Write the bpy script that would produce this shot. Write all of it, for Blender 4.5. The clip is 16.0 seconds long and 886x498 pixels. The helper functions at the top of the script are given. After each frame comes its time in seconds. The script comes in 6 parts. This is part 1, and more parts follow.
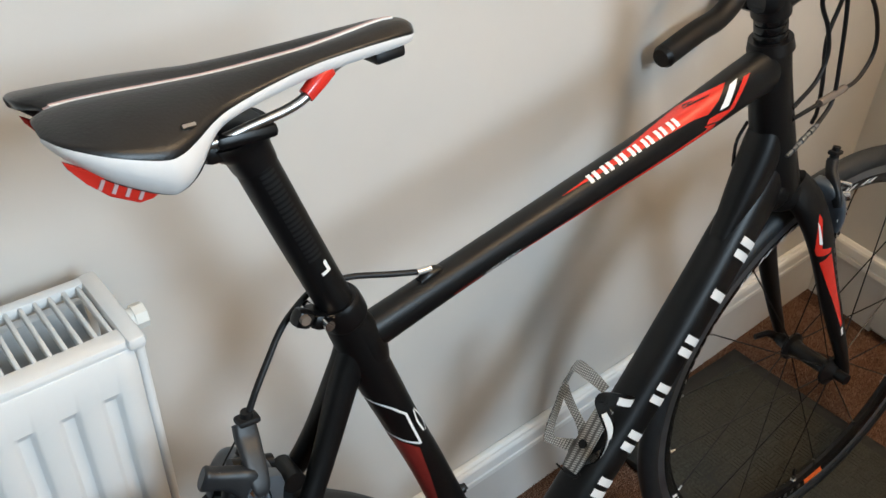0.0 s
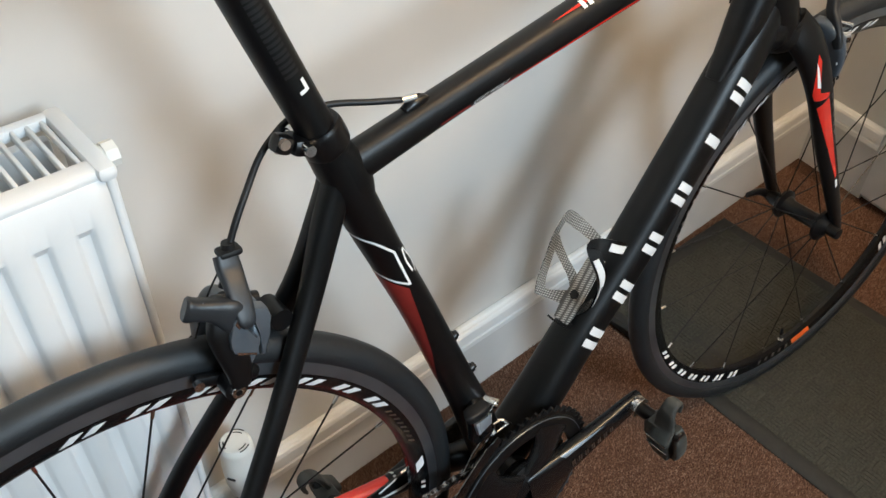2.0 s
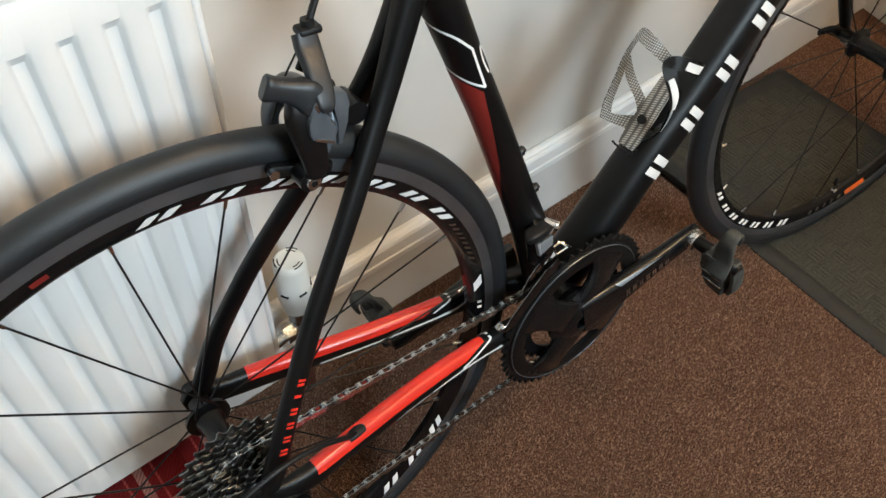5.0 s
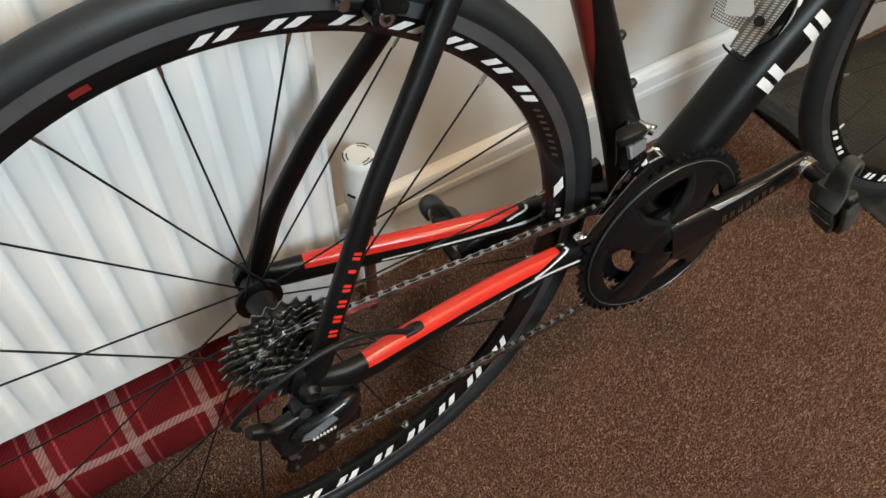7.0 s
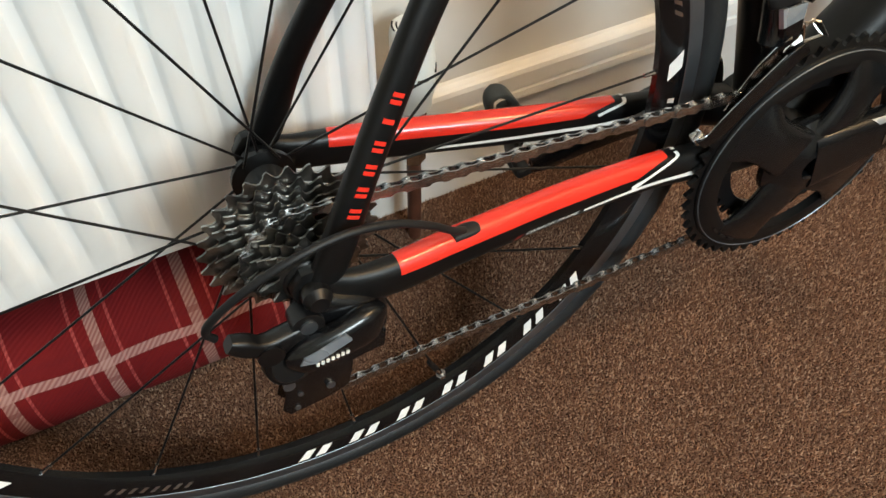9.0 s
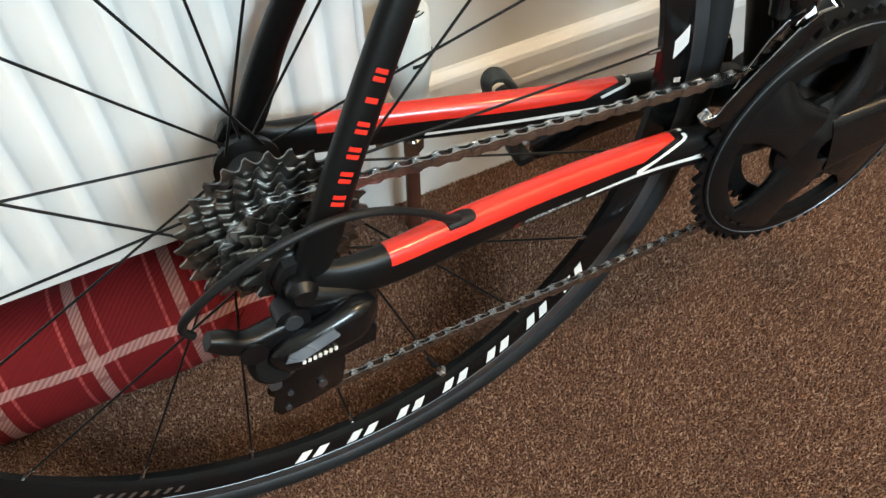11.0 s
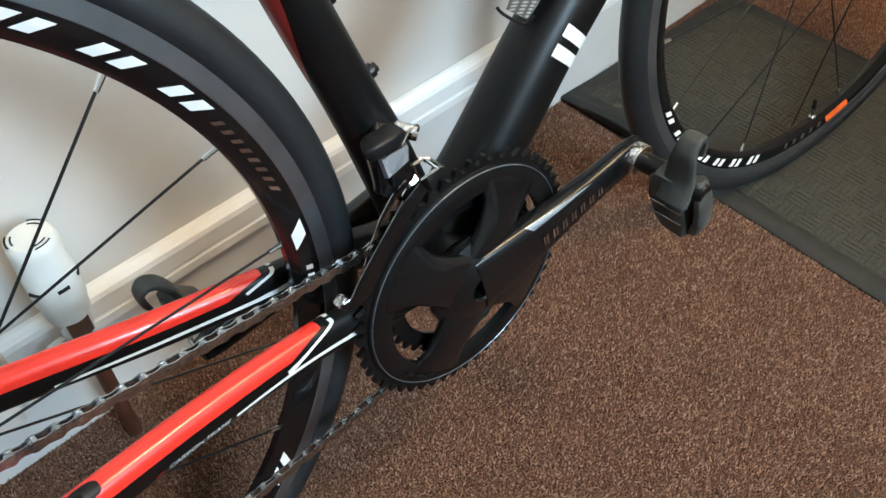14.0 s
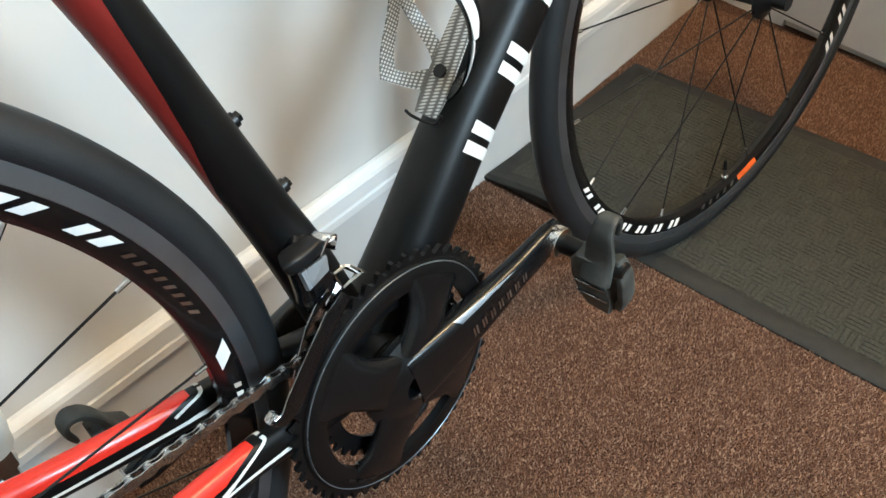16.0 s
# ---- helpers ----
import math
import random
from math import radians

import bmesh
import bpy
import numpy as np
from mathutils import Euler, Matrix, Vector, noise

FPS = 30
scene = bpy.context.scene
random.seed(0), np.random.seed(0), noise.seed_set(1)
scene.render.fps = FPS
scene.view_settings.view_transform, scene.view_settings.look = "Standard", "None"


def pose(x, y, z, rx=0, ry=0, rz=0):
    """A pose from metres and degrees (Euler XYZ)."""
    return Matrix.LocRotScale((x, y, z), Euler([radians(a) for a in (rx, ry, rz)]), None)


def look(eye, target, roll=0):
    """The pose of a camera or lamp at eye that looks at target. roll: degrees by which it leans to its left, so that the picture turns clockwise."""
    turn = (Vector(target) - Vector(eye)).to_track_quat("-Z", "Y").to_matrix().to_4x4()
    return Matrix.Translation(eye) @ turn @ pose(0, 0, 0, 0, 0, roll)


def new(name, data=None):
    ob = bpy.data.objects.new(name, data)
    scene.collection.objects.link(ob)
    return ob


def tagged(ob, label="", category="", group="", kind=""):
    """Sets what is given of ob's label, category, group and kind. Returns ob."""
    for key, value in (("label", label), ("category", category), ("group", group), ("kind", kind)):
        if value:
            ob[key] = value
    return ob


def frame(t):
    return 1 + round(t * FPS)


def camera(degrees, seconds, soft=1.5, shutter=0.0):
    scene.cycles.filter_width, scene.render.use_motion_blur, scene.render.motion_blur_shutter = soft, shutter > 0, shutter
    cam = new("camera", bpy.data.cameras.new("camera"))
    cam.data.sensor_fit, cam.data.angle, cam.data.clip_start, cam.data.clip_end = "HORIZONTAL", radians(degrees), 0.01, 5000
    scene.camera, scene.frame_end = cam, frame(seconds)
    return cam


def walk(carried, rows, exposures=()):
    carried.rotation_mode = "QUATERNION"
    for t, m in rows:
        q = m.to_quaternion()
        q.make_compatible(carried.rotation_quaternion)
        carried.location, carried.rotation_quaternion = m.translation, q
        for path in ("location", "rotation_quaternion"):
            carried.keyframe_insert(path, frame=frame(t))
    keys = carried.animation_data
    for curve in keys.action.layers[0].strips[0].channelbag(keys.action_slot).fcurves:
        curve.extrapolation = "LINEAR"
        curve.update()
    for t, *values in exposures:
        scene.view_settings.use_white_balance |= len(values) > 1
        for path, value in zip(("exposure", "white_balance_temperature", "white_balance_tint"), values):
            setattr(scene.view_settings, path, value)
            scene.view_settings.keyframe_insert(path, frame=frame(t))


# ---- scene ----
# ---- camera ----
cam = camera(56.60, 16.0)
HUB = 0.336  # height of the rear axle over the carpet
LEAN = pose(0, 0, 0.001, 0, 1.560, 0) @ pose(0, 0, 0, -5.420)  # the bicycle leans on the wall, its front wheel up on the mat
ROWS = [
    (0.0, 0.0036, -0.3533, 1.1780, -38.866, -35.051, 2.180),
    (0.5, 0.0057, -0.3578, 1.1579, -39.263, -37.705, 1.623),
    (1.0, 0.0043, -0.3651, 1.1459, -40.917, -39.720, 1.892),
    (1.5, 0.0018, -0.3652, 1.1306, -40.855, -41.155, 1.800),
    (2.0, -0.0031, -0.3635, 1.1163, -40.331, -41.868, 1.789),
    (2.5, -0.0071, -0.3596, 1.0977, -40.539, -44.055, 2.189),
    (3.0, -0.0162, -0.3575, 1.0862, -40.214, -45.466, 2.177),
    (3.2, -0.0219, -0.3529, 1.0841, -40.158, -45.994, 2.363),
    (5.3, -0.0600, -0.3537, 1.0587, -37.719, -51.856, 1.998),
    (5.5, -0.0662, -0.3555, 1.0607, -36.553, -52.525, 1.328),
    (6.0, -0.0751, -0.3606, 1.0610, -34.326, -54.180, 0.210),
    (6.5, -0.0758, -0.3675, 1.0569, -32.423, -54.169, -0.296),
    (7.0, -0.0588, -0.3752, 0.9568, -30.438, -52.563, 0.827),
    (7.5, -0.0563, -0.3581, 0.8589, -27.818, -51.967, -0.156),
    (8.0, -0.0492, -0.3398, 0.8176, -26.448, -51.629, -0.375),
    (8.5, -0.0424, -0.3273, 0.7891, -24.985, -53.211, -0.405),
    (9.0, -0.0375, -0.3180, 0.7574, -25.333, -53.614, 1.705),
    (9.2, -0.0307, -0.3160, 0.7442, -24.218, -54.160, 0.877),
    (11.5, -0.0175, -0.3066, 0.7297, -24.335, -53.748, -0.405),
    (12.0, -0.0100, -0.3028, 0.7289, -24.782, -53.781, -0.900),
    (12.5, -0.0068, -0.3028, 0.7288, -26.036, -53.351, -0.982),
    (13.0, 0.0129, -0.3004, 0.7382, -27.777, -52.629, -1.667),
    (13.5, 0.0857, -0.3072, 0.7635, -36.401, -49.861, -0.841),
    (14.0, 0.1270, -0.3081, 0.7658, -42.644, -48.488, 0.414),
    (14.5, 0.1383, -0.3064, 0.7654, -46.072, -47.617, 0.557),
    (15.0, 0.1480, -0.3076, 0.7707, -47.778, -46.245, -0.020),
    (15.5, 0.1477, -0.3094, 0.7766, -48.277, -44.733, -0.349),
    (16.0, 0.1467, -0.3082, 0.7822, -48.214, -43.651, -0.773),
]
walk(cam, [(t, pose(x, y, z, 90 + pitch, 0, yaw) @ pose(0, 0, 0, 0, 0, roll)) for t, x, y, z, yaw, pitch, roll in ROWS],
     [(0.0, -0.74, 6050, 9), (1.0, -0.58, 6050, 9), (2.5, -0.44, 6150, 9), (5.5, -0.36, 6450, 9), (7.0, -0.35, 6600, 9), (8.0, -0.24, 6950, 10), (9.2, -0.01, 6900, 8), (11.3, 0.06, 6250, 5), (12.5, 0.06, 6050, 4), (14.3, 0.20, 5750, 4), (16.0, 0.18, 5900, 4)])

# ---- world and light ----
world = bpy.data.worlds.new("world")
scene.world = world
world.use_nodes = True
wn = world.node_tree
sky = wn.nodes.new("ShaderNodeTexSky")
sky.sky_type, sky.sun_disc = "NISHITA", False
sky.sun_elevation, sky.sun_rotation = radians(32), radians(215)
wn.nodes["Background"].inputs[1].default_value = 0.10
wn.links.new(sky.outputs[0], wn.nodes["Background"].inputs[0])


def area_lamp(name, eye, target, sx, sy, watts, colour):
    data = bpy.data.lights.new(name, "AREA")
    data.shape, data.size, data.size_y, data.energy, data.color = "RECTANGLE", sx, sy, watts, colour
    ob = new(name, data)
    ob.matrix_world = look(eye, target)
    return ob


area_lamp("window_light", (0.47, -1.85, 1.74), (0.15, 0.3, 0.85), 0.62, 0.80, 62, (0.76, 0.91, 1.0))
# Unseen lamp, its place assumed, added to warm the shadows and carpet.
warm_fill = bpy.data.lights.new("warm_fill_light", "POINT")
warm_fill.energy, warm_fill.color, warm_fill.shadow_soft_size = 62, (1.0, 0.68, 0.38), 0.16
new("warm_fill_light", warm_fill).location = (1.12, -0.72, 2.25)


# ---- materials ----
def material(name, base, rough=0.5, metal=0.0, vary=0.0, scale=40.0, bump=0.0, bump_scale=200.0, coat=0.0, spec=0.5):
    m = bpy.data.materials.new(name)
    m.use_nodes = True
    nt = m.node_tree
    b = nt.nodes["Principled BSDF"]
    b.inputs["Base Color"].default_value = (*base, 1)
    b.inputs["Roughness"].default_value = rough
    b.inputs["Metallic"].default_value = metal
    b.inputs["Coat Weight"].default_value = coat
    b.inputs["Specular IOR Level"].default_value = spec
    co = nt.nodes.new("ShaderNodeTexCoord")
    if vary > 0:
        n1 = nt.nodes.new("ShaderNodeTexNoise")
        n1.inputs["Scale"].default_value, n1.inputs["Detail"].default_value = scale, 6
        nt.links.new(co.outputs["Object"], n1.inputs["Vector"])
        ramp = nt.nodes.new("ShaderNodeValToRGB")
        other = tuple(c * (1 - vary) for c in base)
        ramp.color_ramp.elements[0].position, ramp.color_ramp.elements[1].position = 0.35, 0.68
        ramp.color_ramp.elements[0].color, ramp.color_ramp.elements[1].color = (*other, 1), (*base, 1)
        nt.links.new(n1.outputs[0], ramp.inputs[0])
        nt.links.new(ramp.outputs[0], b.inputs["Base Color"])
        wear = nt.nodes.new("ShaderNodeMapRange")
        wear.inputs["To Min"].default_value, wear.inputs["To Max"].default_value = rough * 0.85, min(1.0, rough * 1.2)
        n3 = nt.nodes.new("ShaderNodeTexNoise")
        n3.inputs["Scale"].default_value = scale * 0.17
        nt.links.new(co.outputs["Object"], n3.inputs["Vector"])
        nt.links.new(n3.outputs[0], wear.inputs[0])
        nt.links.new(wear.outputs[0], b.inputs["Roughness"])
    if bump > 0:
        n2 = nt.nodes.new("ShaderNodeTexNoise")
        n2.inputs["Scale"].default_value, n2.inputs["Detail"].default_value = bump_scale, 4
        nt.links.new(co.outputs["Object"], n2.inputs["Vector"])
        bp = nt.nodes.new("ShaderNodeBump")
        bp.inputs["Strength"].default_value, bp.inputs["Distance"].default_value = bump, 0.002
        nt.links.new(n2.outputs[0], bp.inputs["Height"])
        nt.links.new(bp.outputs[0], b.inputs["Normal"])
    return m


M_CARBON = material("matt_black_carbon", (0.0028, 0.0031, 0.0035), 0.38, vary=0.25, scale=30, bump=0.03, bump_scale=900, spec=0.32)
M_GLOSS = material("gloss_black_paint", (0.004, 0.0043, 0.005), 0.22, vary=0.2, scale=25, coat=0.2, spec=0.4)
M_BLACK = material("black_alloy", (0.0045, 0.0045, 0.005), 0.33, vary=0.3, scale=60, spec=0.35)
M_PLASTIC = material("black_plastic", (0.006, 0.006, 0.0065), 0.5, vary=0.3, scale=80, bump=0.05, spec=0.35)
M_CRANK = material("dark_grey_anodised_alloy", (0.0045, 0.0052, 0.0062), 0.22, vary=0.3, scale=50, spec=0.5)
M_FACET = material("polished_grey_chamfer", (0.30, 0.345, 0.40), 0.28, metal=0.6, vary=0.25, scale=60)
M_RUBBER = material("tyre_rubber", (0.0115, 0.0138, 0.0160), 0.50, vary=0.30, scale=22, bump=0.12, bump_scale=700, spec=0.5)
M_RED = material("gloss_red_paint", (0.64, 0.030, 0.018), 0.22, vary=0.08, scale=20, coat=0.2)
M_DARKRED = material("dark_red_paint", (0.20, 0.018, 0.014), 0.34, vary=0.15, scale=20)
M_WHITE = material("white_paint", (0.78, 0.78, 0.77), 0.35, vary=0.05, scale=30)
M_GREYPRINT = material("grey_print", (0.0055, 0.0062, 0.0070), 0.34, vary=0.1, scale=30)
M_RIM = material("machined_alloy_track", (0.30, 0.335, 0.375), 0.34, metal=0.95, vary=0.3, scale=15, bump=0.05, bump_scale=1200)
M_STEEL = material("chain_steel", (0.58, 0.59, 0.60), 0.24, metal=1.0, vary=0.5, scale=120)
M_SPROCKET = material("oily_sprocket_steel", (0.36, 0.355, 0.34), 0.32, metal=1.0, vary=0.6, scale=90)
M_CHROME = material("polished_alloy", (0.75, 0.75, 0.75), 0.16, metal=1.0, vary=0.15, scale=60)
M_RAIL = material("brushed_saddle_rail", (0.50, 0.48, 0.46), 0.30, metal=1.0, vary=0.25, scale=70)
M_LEATHER = material("black_saddle_cover", (0.009, 0.0087, 0.0087), 0.34, vary=0.3, scale=60, bump=0.12, bump_scale=500, spec=0.4)
M_WHITEVINYL = material("white_saddle_cover", (0.74, 0.73, 0.72), 0.38, vary=0.06, scale=25, bump=0.05, bump_scale=300)
M_PINK = material("pink_piping", (0.52, 0.36, 0.35), 0.45, vary=0.15, scale=60)
M_ORANGE = material("orange_sticker", (0.85, 0.14, 0.02), 0.4, vary=0.1, scale=30)
M_RADIATOR = material("white_radiator_enamel", (0.77, 0.77, 0.76), 0.36, vary=0.04, scale=6, bump=0.02, bump_scale=90)
M_VALVE = material("white_valve_plastic", (0.74, 0.74, 0.70), 0.42, vary=0.05, scale=30)
M_CORE = material("tan_radiator_core", (0.30, 0.27, 0.23), 0.7, vary=0.4, scale=20)
M_WALL = material("cream_wall_paint", (0.63, 0.61, 0.575), 0.72, vary=0.05, scale=5, bump=0.06, bump_scale=60)
M_TRIM = material("white_gloss_woodwork", (0.86, 0.855, 0.835), 0.46, vary=0.06, scale=8, bump=0.03, bump_scale=50)
M_PLINTH = material("darker_white_lower_board", (0.72, 0.71, 0.69), 0.5, vary=0.08, scale=8, bump=0.03, bump_scale=50)
M_WORN = material("scuffed_grey_plastic", (0.062, 0.064, 0.058), 0.55, vary=0.6, scale=50, bump=0.1)
M_RING = material("matt_black_ring", (0.0030, 0.0032, 0.0036), 0.42, vary=0.3, scale=40, spec=0.3)
M_SLEEVE = material("grey_brown_sleeve", (0.16, 0.125, 0.10), 0.5, vary=0.2, scale=60)
M_BRAKE = material("grey_anodised_caliper", (0.105, 0.122, 0.142), 0.28, metal=0.3, vary=0.25, scale=50)
M_ARM = material("dark_grey_forged_alloy", (0.020, 0.022, 0.025), 0.40, vary=0.3, scale=50, spec=0.4)
M_CEIL = material("white_ceiling_paint", (0.75, 0.74, 0.72), 0.85, vary=0.04, scale=4)
M_PIPE = material("brown_painted_pipe", (0.10, 0.035, 0.02), 0.4, vary=0.3, scale=40)


def carpet_material():
    m = material("brown_twist_carpet", (0.115, 0.046, 0.028), 0.95, spec=0.1)
    nt = m.node_tree
    b = nt.nodes["Principled BSDF"]
    co = nt.nodes.new("ShaderNodeTexCoord")
    fine = nt.nodes.new("ShaderNodeTexNoise")
    fine.inputs["Scale"].default_value, fine.inputs["Detail"].default_value, fine.inputs["Roughness"].default_value = 520, 2, 0.75
    broad = nt.nodes.new("ShaderNodeTexNoise")
    broad.inputs["Scale"].default_value, broad.inputs["Detail"].default_value = 7, 4
    ramp = nt.nodes.new("ShaderNodeValToRGB")
    e = ramp.color_ramp.elements
    e[0].position, e[0].color = 0.38, (0.032, 0.0155, 0.0105, 1)
    e[1].position, e[1].color = 0.66, (0.42, 0.265, 0.185, 1)
    mid = e.new(0.53)
    mid.color = (0.135, 0.067, 0.043, 1)
    mix = nt.nodes.new("ShaderNodeMixRGB")
    mix.blend_type = "MULTIPLY"
    mix.inputs[0].default_value = 0.45
    nt.links.new(co.outputs["Object"], fine.inputs["Vector"])
    nt.links.new(co.outputs["Object"], broad.inputs["Vector"])
    nt.links.new(fine.outputs[0], ramp.inputs[0])
    nt.links.new(ramp.outputs[0], mix.inputs[1])
    nt.links.new(broad.outputs[0], mix.inputs[2])
    nt.links.new(mix.outputs[0], b.inputs["Base Color"])
    bp = nt.nodes.new("ShaderNodeBump")
    bp.inputs["Strength"].default_value, bp.inputs["Distance"].default_value = 0.9, 0.004
    nt.links.new(fine.outputs[0], bp.inputs["Height"])
    nt.links.new(bp.outputs[0], b.inputs["Normal"])
    return m


def pile_material():
    """Twisted tufts, each of its own shade."""
    m = material("brown_carpet_tufts", (0.13, 0.065, 0.042), 0.9, spec=0.12)
    nt = m.node_tree
    geo = nt.nodes.new("ShaderNodeNewGeometry")
    ramp = nt.nodes.new("ShaderNodeValToRGB")
    e = ramp.color_ramp.elements
    e[0].position, e[0].color = 0.05, (0.136, 0.069, 0.045, 1)
    e[1].position, e[1].color = 0.97, (0.345, 0.225, 0.156, 1)
    for at, col in ((0.35, (0.165, 0.085, 0.054, 1)), (0.62, (0.215, 0.118, 0.076, 1)), (0.82, (0.280, 0.168, 0.112, 1))):
        e.new(at).color = col
    nt.links.new(geo.outputs["Random Per Island"], ramp.inputs[0])
    co = nt.nodes.new("ShaderNodeTexCoord")
    broad = nt.nodes.new("ShaderNodeTexNoise")
    broad.inputs["Scale"].default_value, broad.inputs["Detail"].default_value = 9, 4
    wear = nt.nodes.new("ShaderNodeMapRange")
    wear.inputs["To Min"].default_value, wear.inputs["To Max"].default_value = 0.70, 1.15
    nt.links.new(co.outputs["Object"], broad.inputs["Vector"])
    nt.links.new(broad.outputs[0], wear.inputs[0])
    mix = nt.nodes.new("ShaderNodeMixRGB")
    mix.blend_type, mix.inputs[0].default_value = "MULTIPLY", 1.0
    nt.links.new(ramp.outputs[0], mix.inputs[1])
    nt.links.new(wear.outputs[0], mix.inputs[2])
    nt.links.new(mix.outputs[0], nt.nodes["Principled BSDF"].inputs["Base Color"])
    return m


def weave_material():
    """Carbon cloth: two sets of bright threads crossing over a dark ground."""
    m = material("grey_carbon_weave", (0.20, 0.19, 0.18), 0.30, coat=0.3)
    nt = m.node_tree
    co = nt.nodes.new("ShaderNodeTexCoord")
    waves = []
    for turn in (48, -42):
        mp = nt.nodes.new("ShaderNodeMapping")
        mp.inputs["Rotation"].default_value = (radians(28), radians(turn), 0)
        nt.links.new(co.outputs["Object"], mp.inputs["Vector"])
        w = nt.nodes.new("ShaderNodeTexWave")
        w.bands_direction = "X"
        w.inputs["Scale"].default_value, w.inputs["Distortion"].default_value = 125, 0.6
        nt.links.new(mp.outputs[0], w.inputs["Vector"])
        waves.append(w)
    mul = nt.nodes.new("ShaderNodeMixRGB")
    mul.blend_type, mul.inputs[0].default_value = "MULTIPLY", 1.0
    nt.links.new(waves[0].outputs["Color"], mul.inputs[1])
    nt.links.new(waves[1].outputs["Color"], mul.inputs[2])
    ramp = nt.nodes.new("ShaderNodeValToRGB")
    e = ramp.color_ramp.elements
    e[0].position, e[0].color = 0.05, (0.085, 0.080, 0.072, 1)
    e[1].position, e[1].color = 0.60, (0.46, 0.45, 0.42, 1)
    nt.links.new(mul.outputs[0], ramp.inputs[0])
    nt.links.new(ramp.outputs[0], nt.nodes["Principled BSDF"].inputs["Base Color"])
    return m


M_CAGE = weave_material()
M_CARPET, M_PILE = carpet_material(), pile_material()
M_MAT = material("dark_grey_ribbed_mat", (0.062, 0.060, 0.048), 0.85, vary=0.45, scale=260, bump=0.4, bump_scale=500, spec=0.25)
M_MATEDGE = material("grey_rubber_mat_border", (0.0215, 0.0205, 0.0170), 0.7, vary=0.35, scale=60, bump=0.15)


# ---- mesh helpers ----
def part(name, bm, mat, parent=None, label="", smooth=True, at=None):
    me = bpy.data.meshes.new(name)
    bmesh.ops.recalc_face_normals(bm, faces=bm.faces)
    bm.to_mesh(me)
    bm.free()
    me.materials.append(mat)
    if smooth:
        me.polygons.foreach_set("use_smooth", [True] * len(me.polygons))
        me.set_sharp_from_angle(angle=radians(40))
    ob = new(name, me)
    if parent is not None:
        ob.parent = parent
    if at is not None:
        ob.matrix_basis = at
    if label:
        ob["label"] = label
    return ob


def thing(name, m=None):
    ob = new(name)
    ob.empty_display_size = 0.05
    if m is not None:
        ob.matrix_basis = m
    return ob


def V(*a):
    return Vector(a)


def box(bm, c, s, turn=None, bevel=0.0, segs=2):
    m = Matrix.Translation(c) @ (turn or Matrix.Identity(4)) @ Matrix.Diagonal((*s, 1))
    r = bmesh.ops.create_cube(bm, size=1, matrix=m)
    if bevel > 0:
        es = list({e for v in r["verts"] for e in v.link_edges})
        bmesh.ops.bevel(bm, geom=es, offset=bevel, segments=segs, affect="EDGES", profile=0.5)
    return bm


def cyl(bm, p, q, r, r2=None, n=20, cap=True):
    p, q = Vector(p), Vector(q)
    d = q - p
    m = Matrix.Translation((p + q) / 2) @ d.to_track_quat("Z", "Y").to_matrix().to_4x4()
    bmesh.ops.create_cone(bm, cap_ends=cap, segments=n, radius1=r, radius2=r if r2 is None else r2, depth=d.length, matrix=m)
    return bm


def smooth_path(pts, per=6):
    """Catmull-Rom through rows of numbers of any length."""
    pts = [np.array(p, float) for p in pts]
    ext = [2 * pts[0] - pts[1], *pts, 2 * pts[-1] - pts[-2]]
    out = []
    for i in range(1, len(ext) - 2):
        a, b, c, d = ext[i - 1 : i + 3]
        for k in range(per):
            t = k / per
            out.append(0.5 * (2 * b + (c - a) * t + (2 * a - 5 * b + 4 * c - d) * t * t + (3 * b - a - 3 * c + d) * t**3))
    out.append(pts[-1])
    return np.array(out)


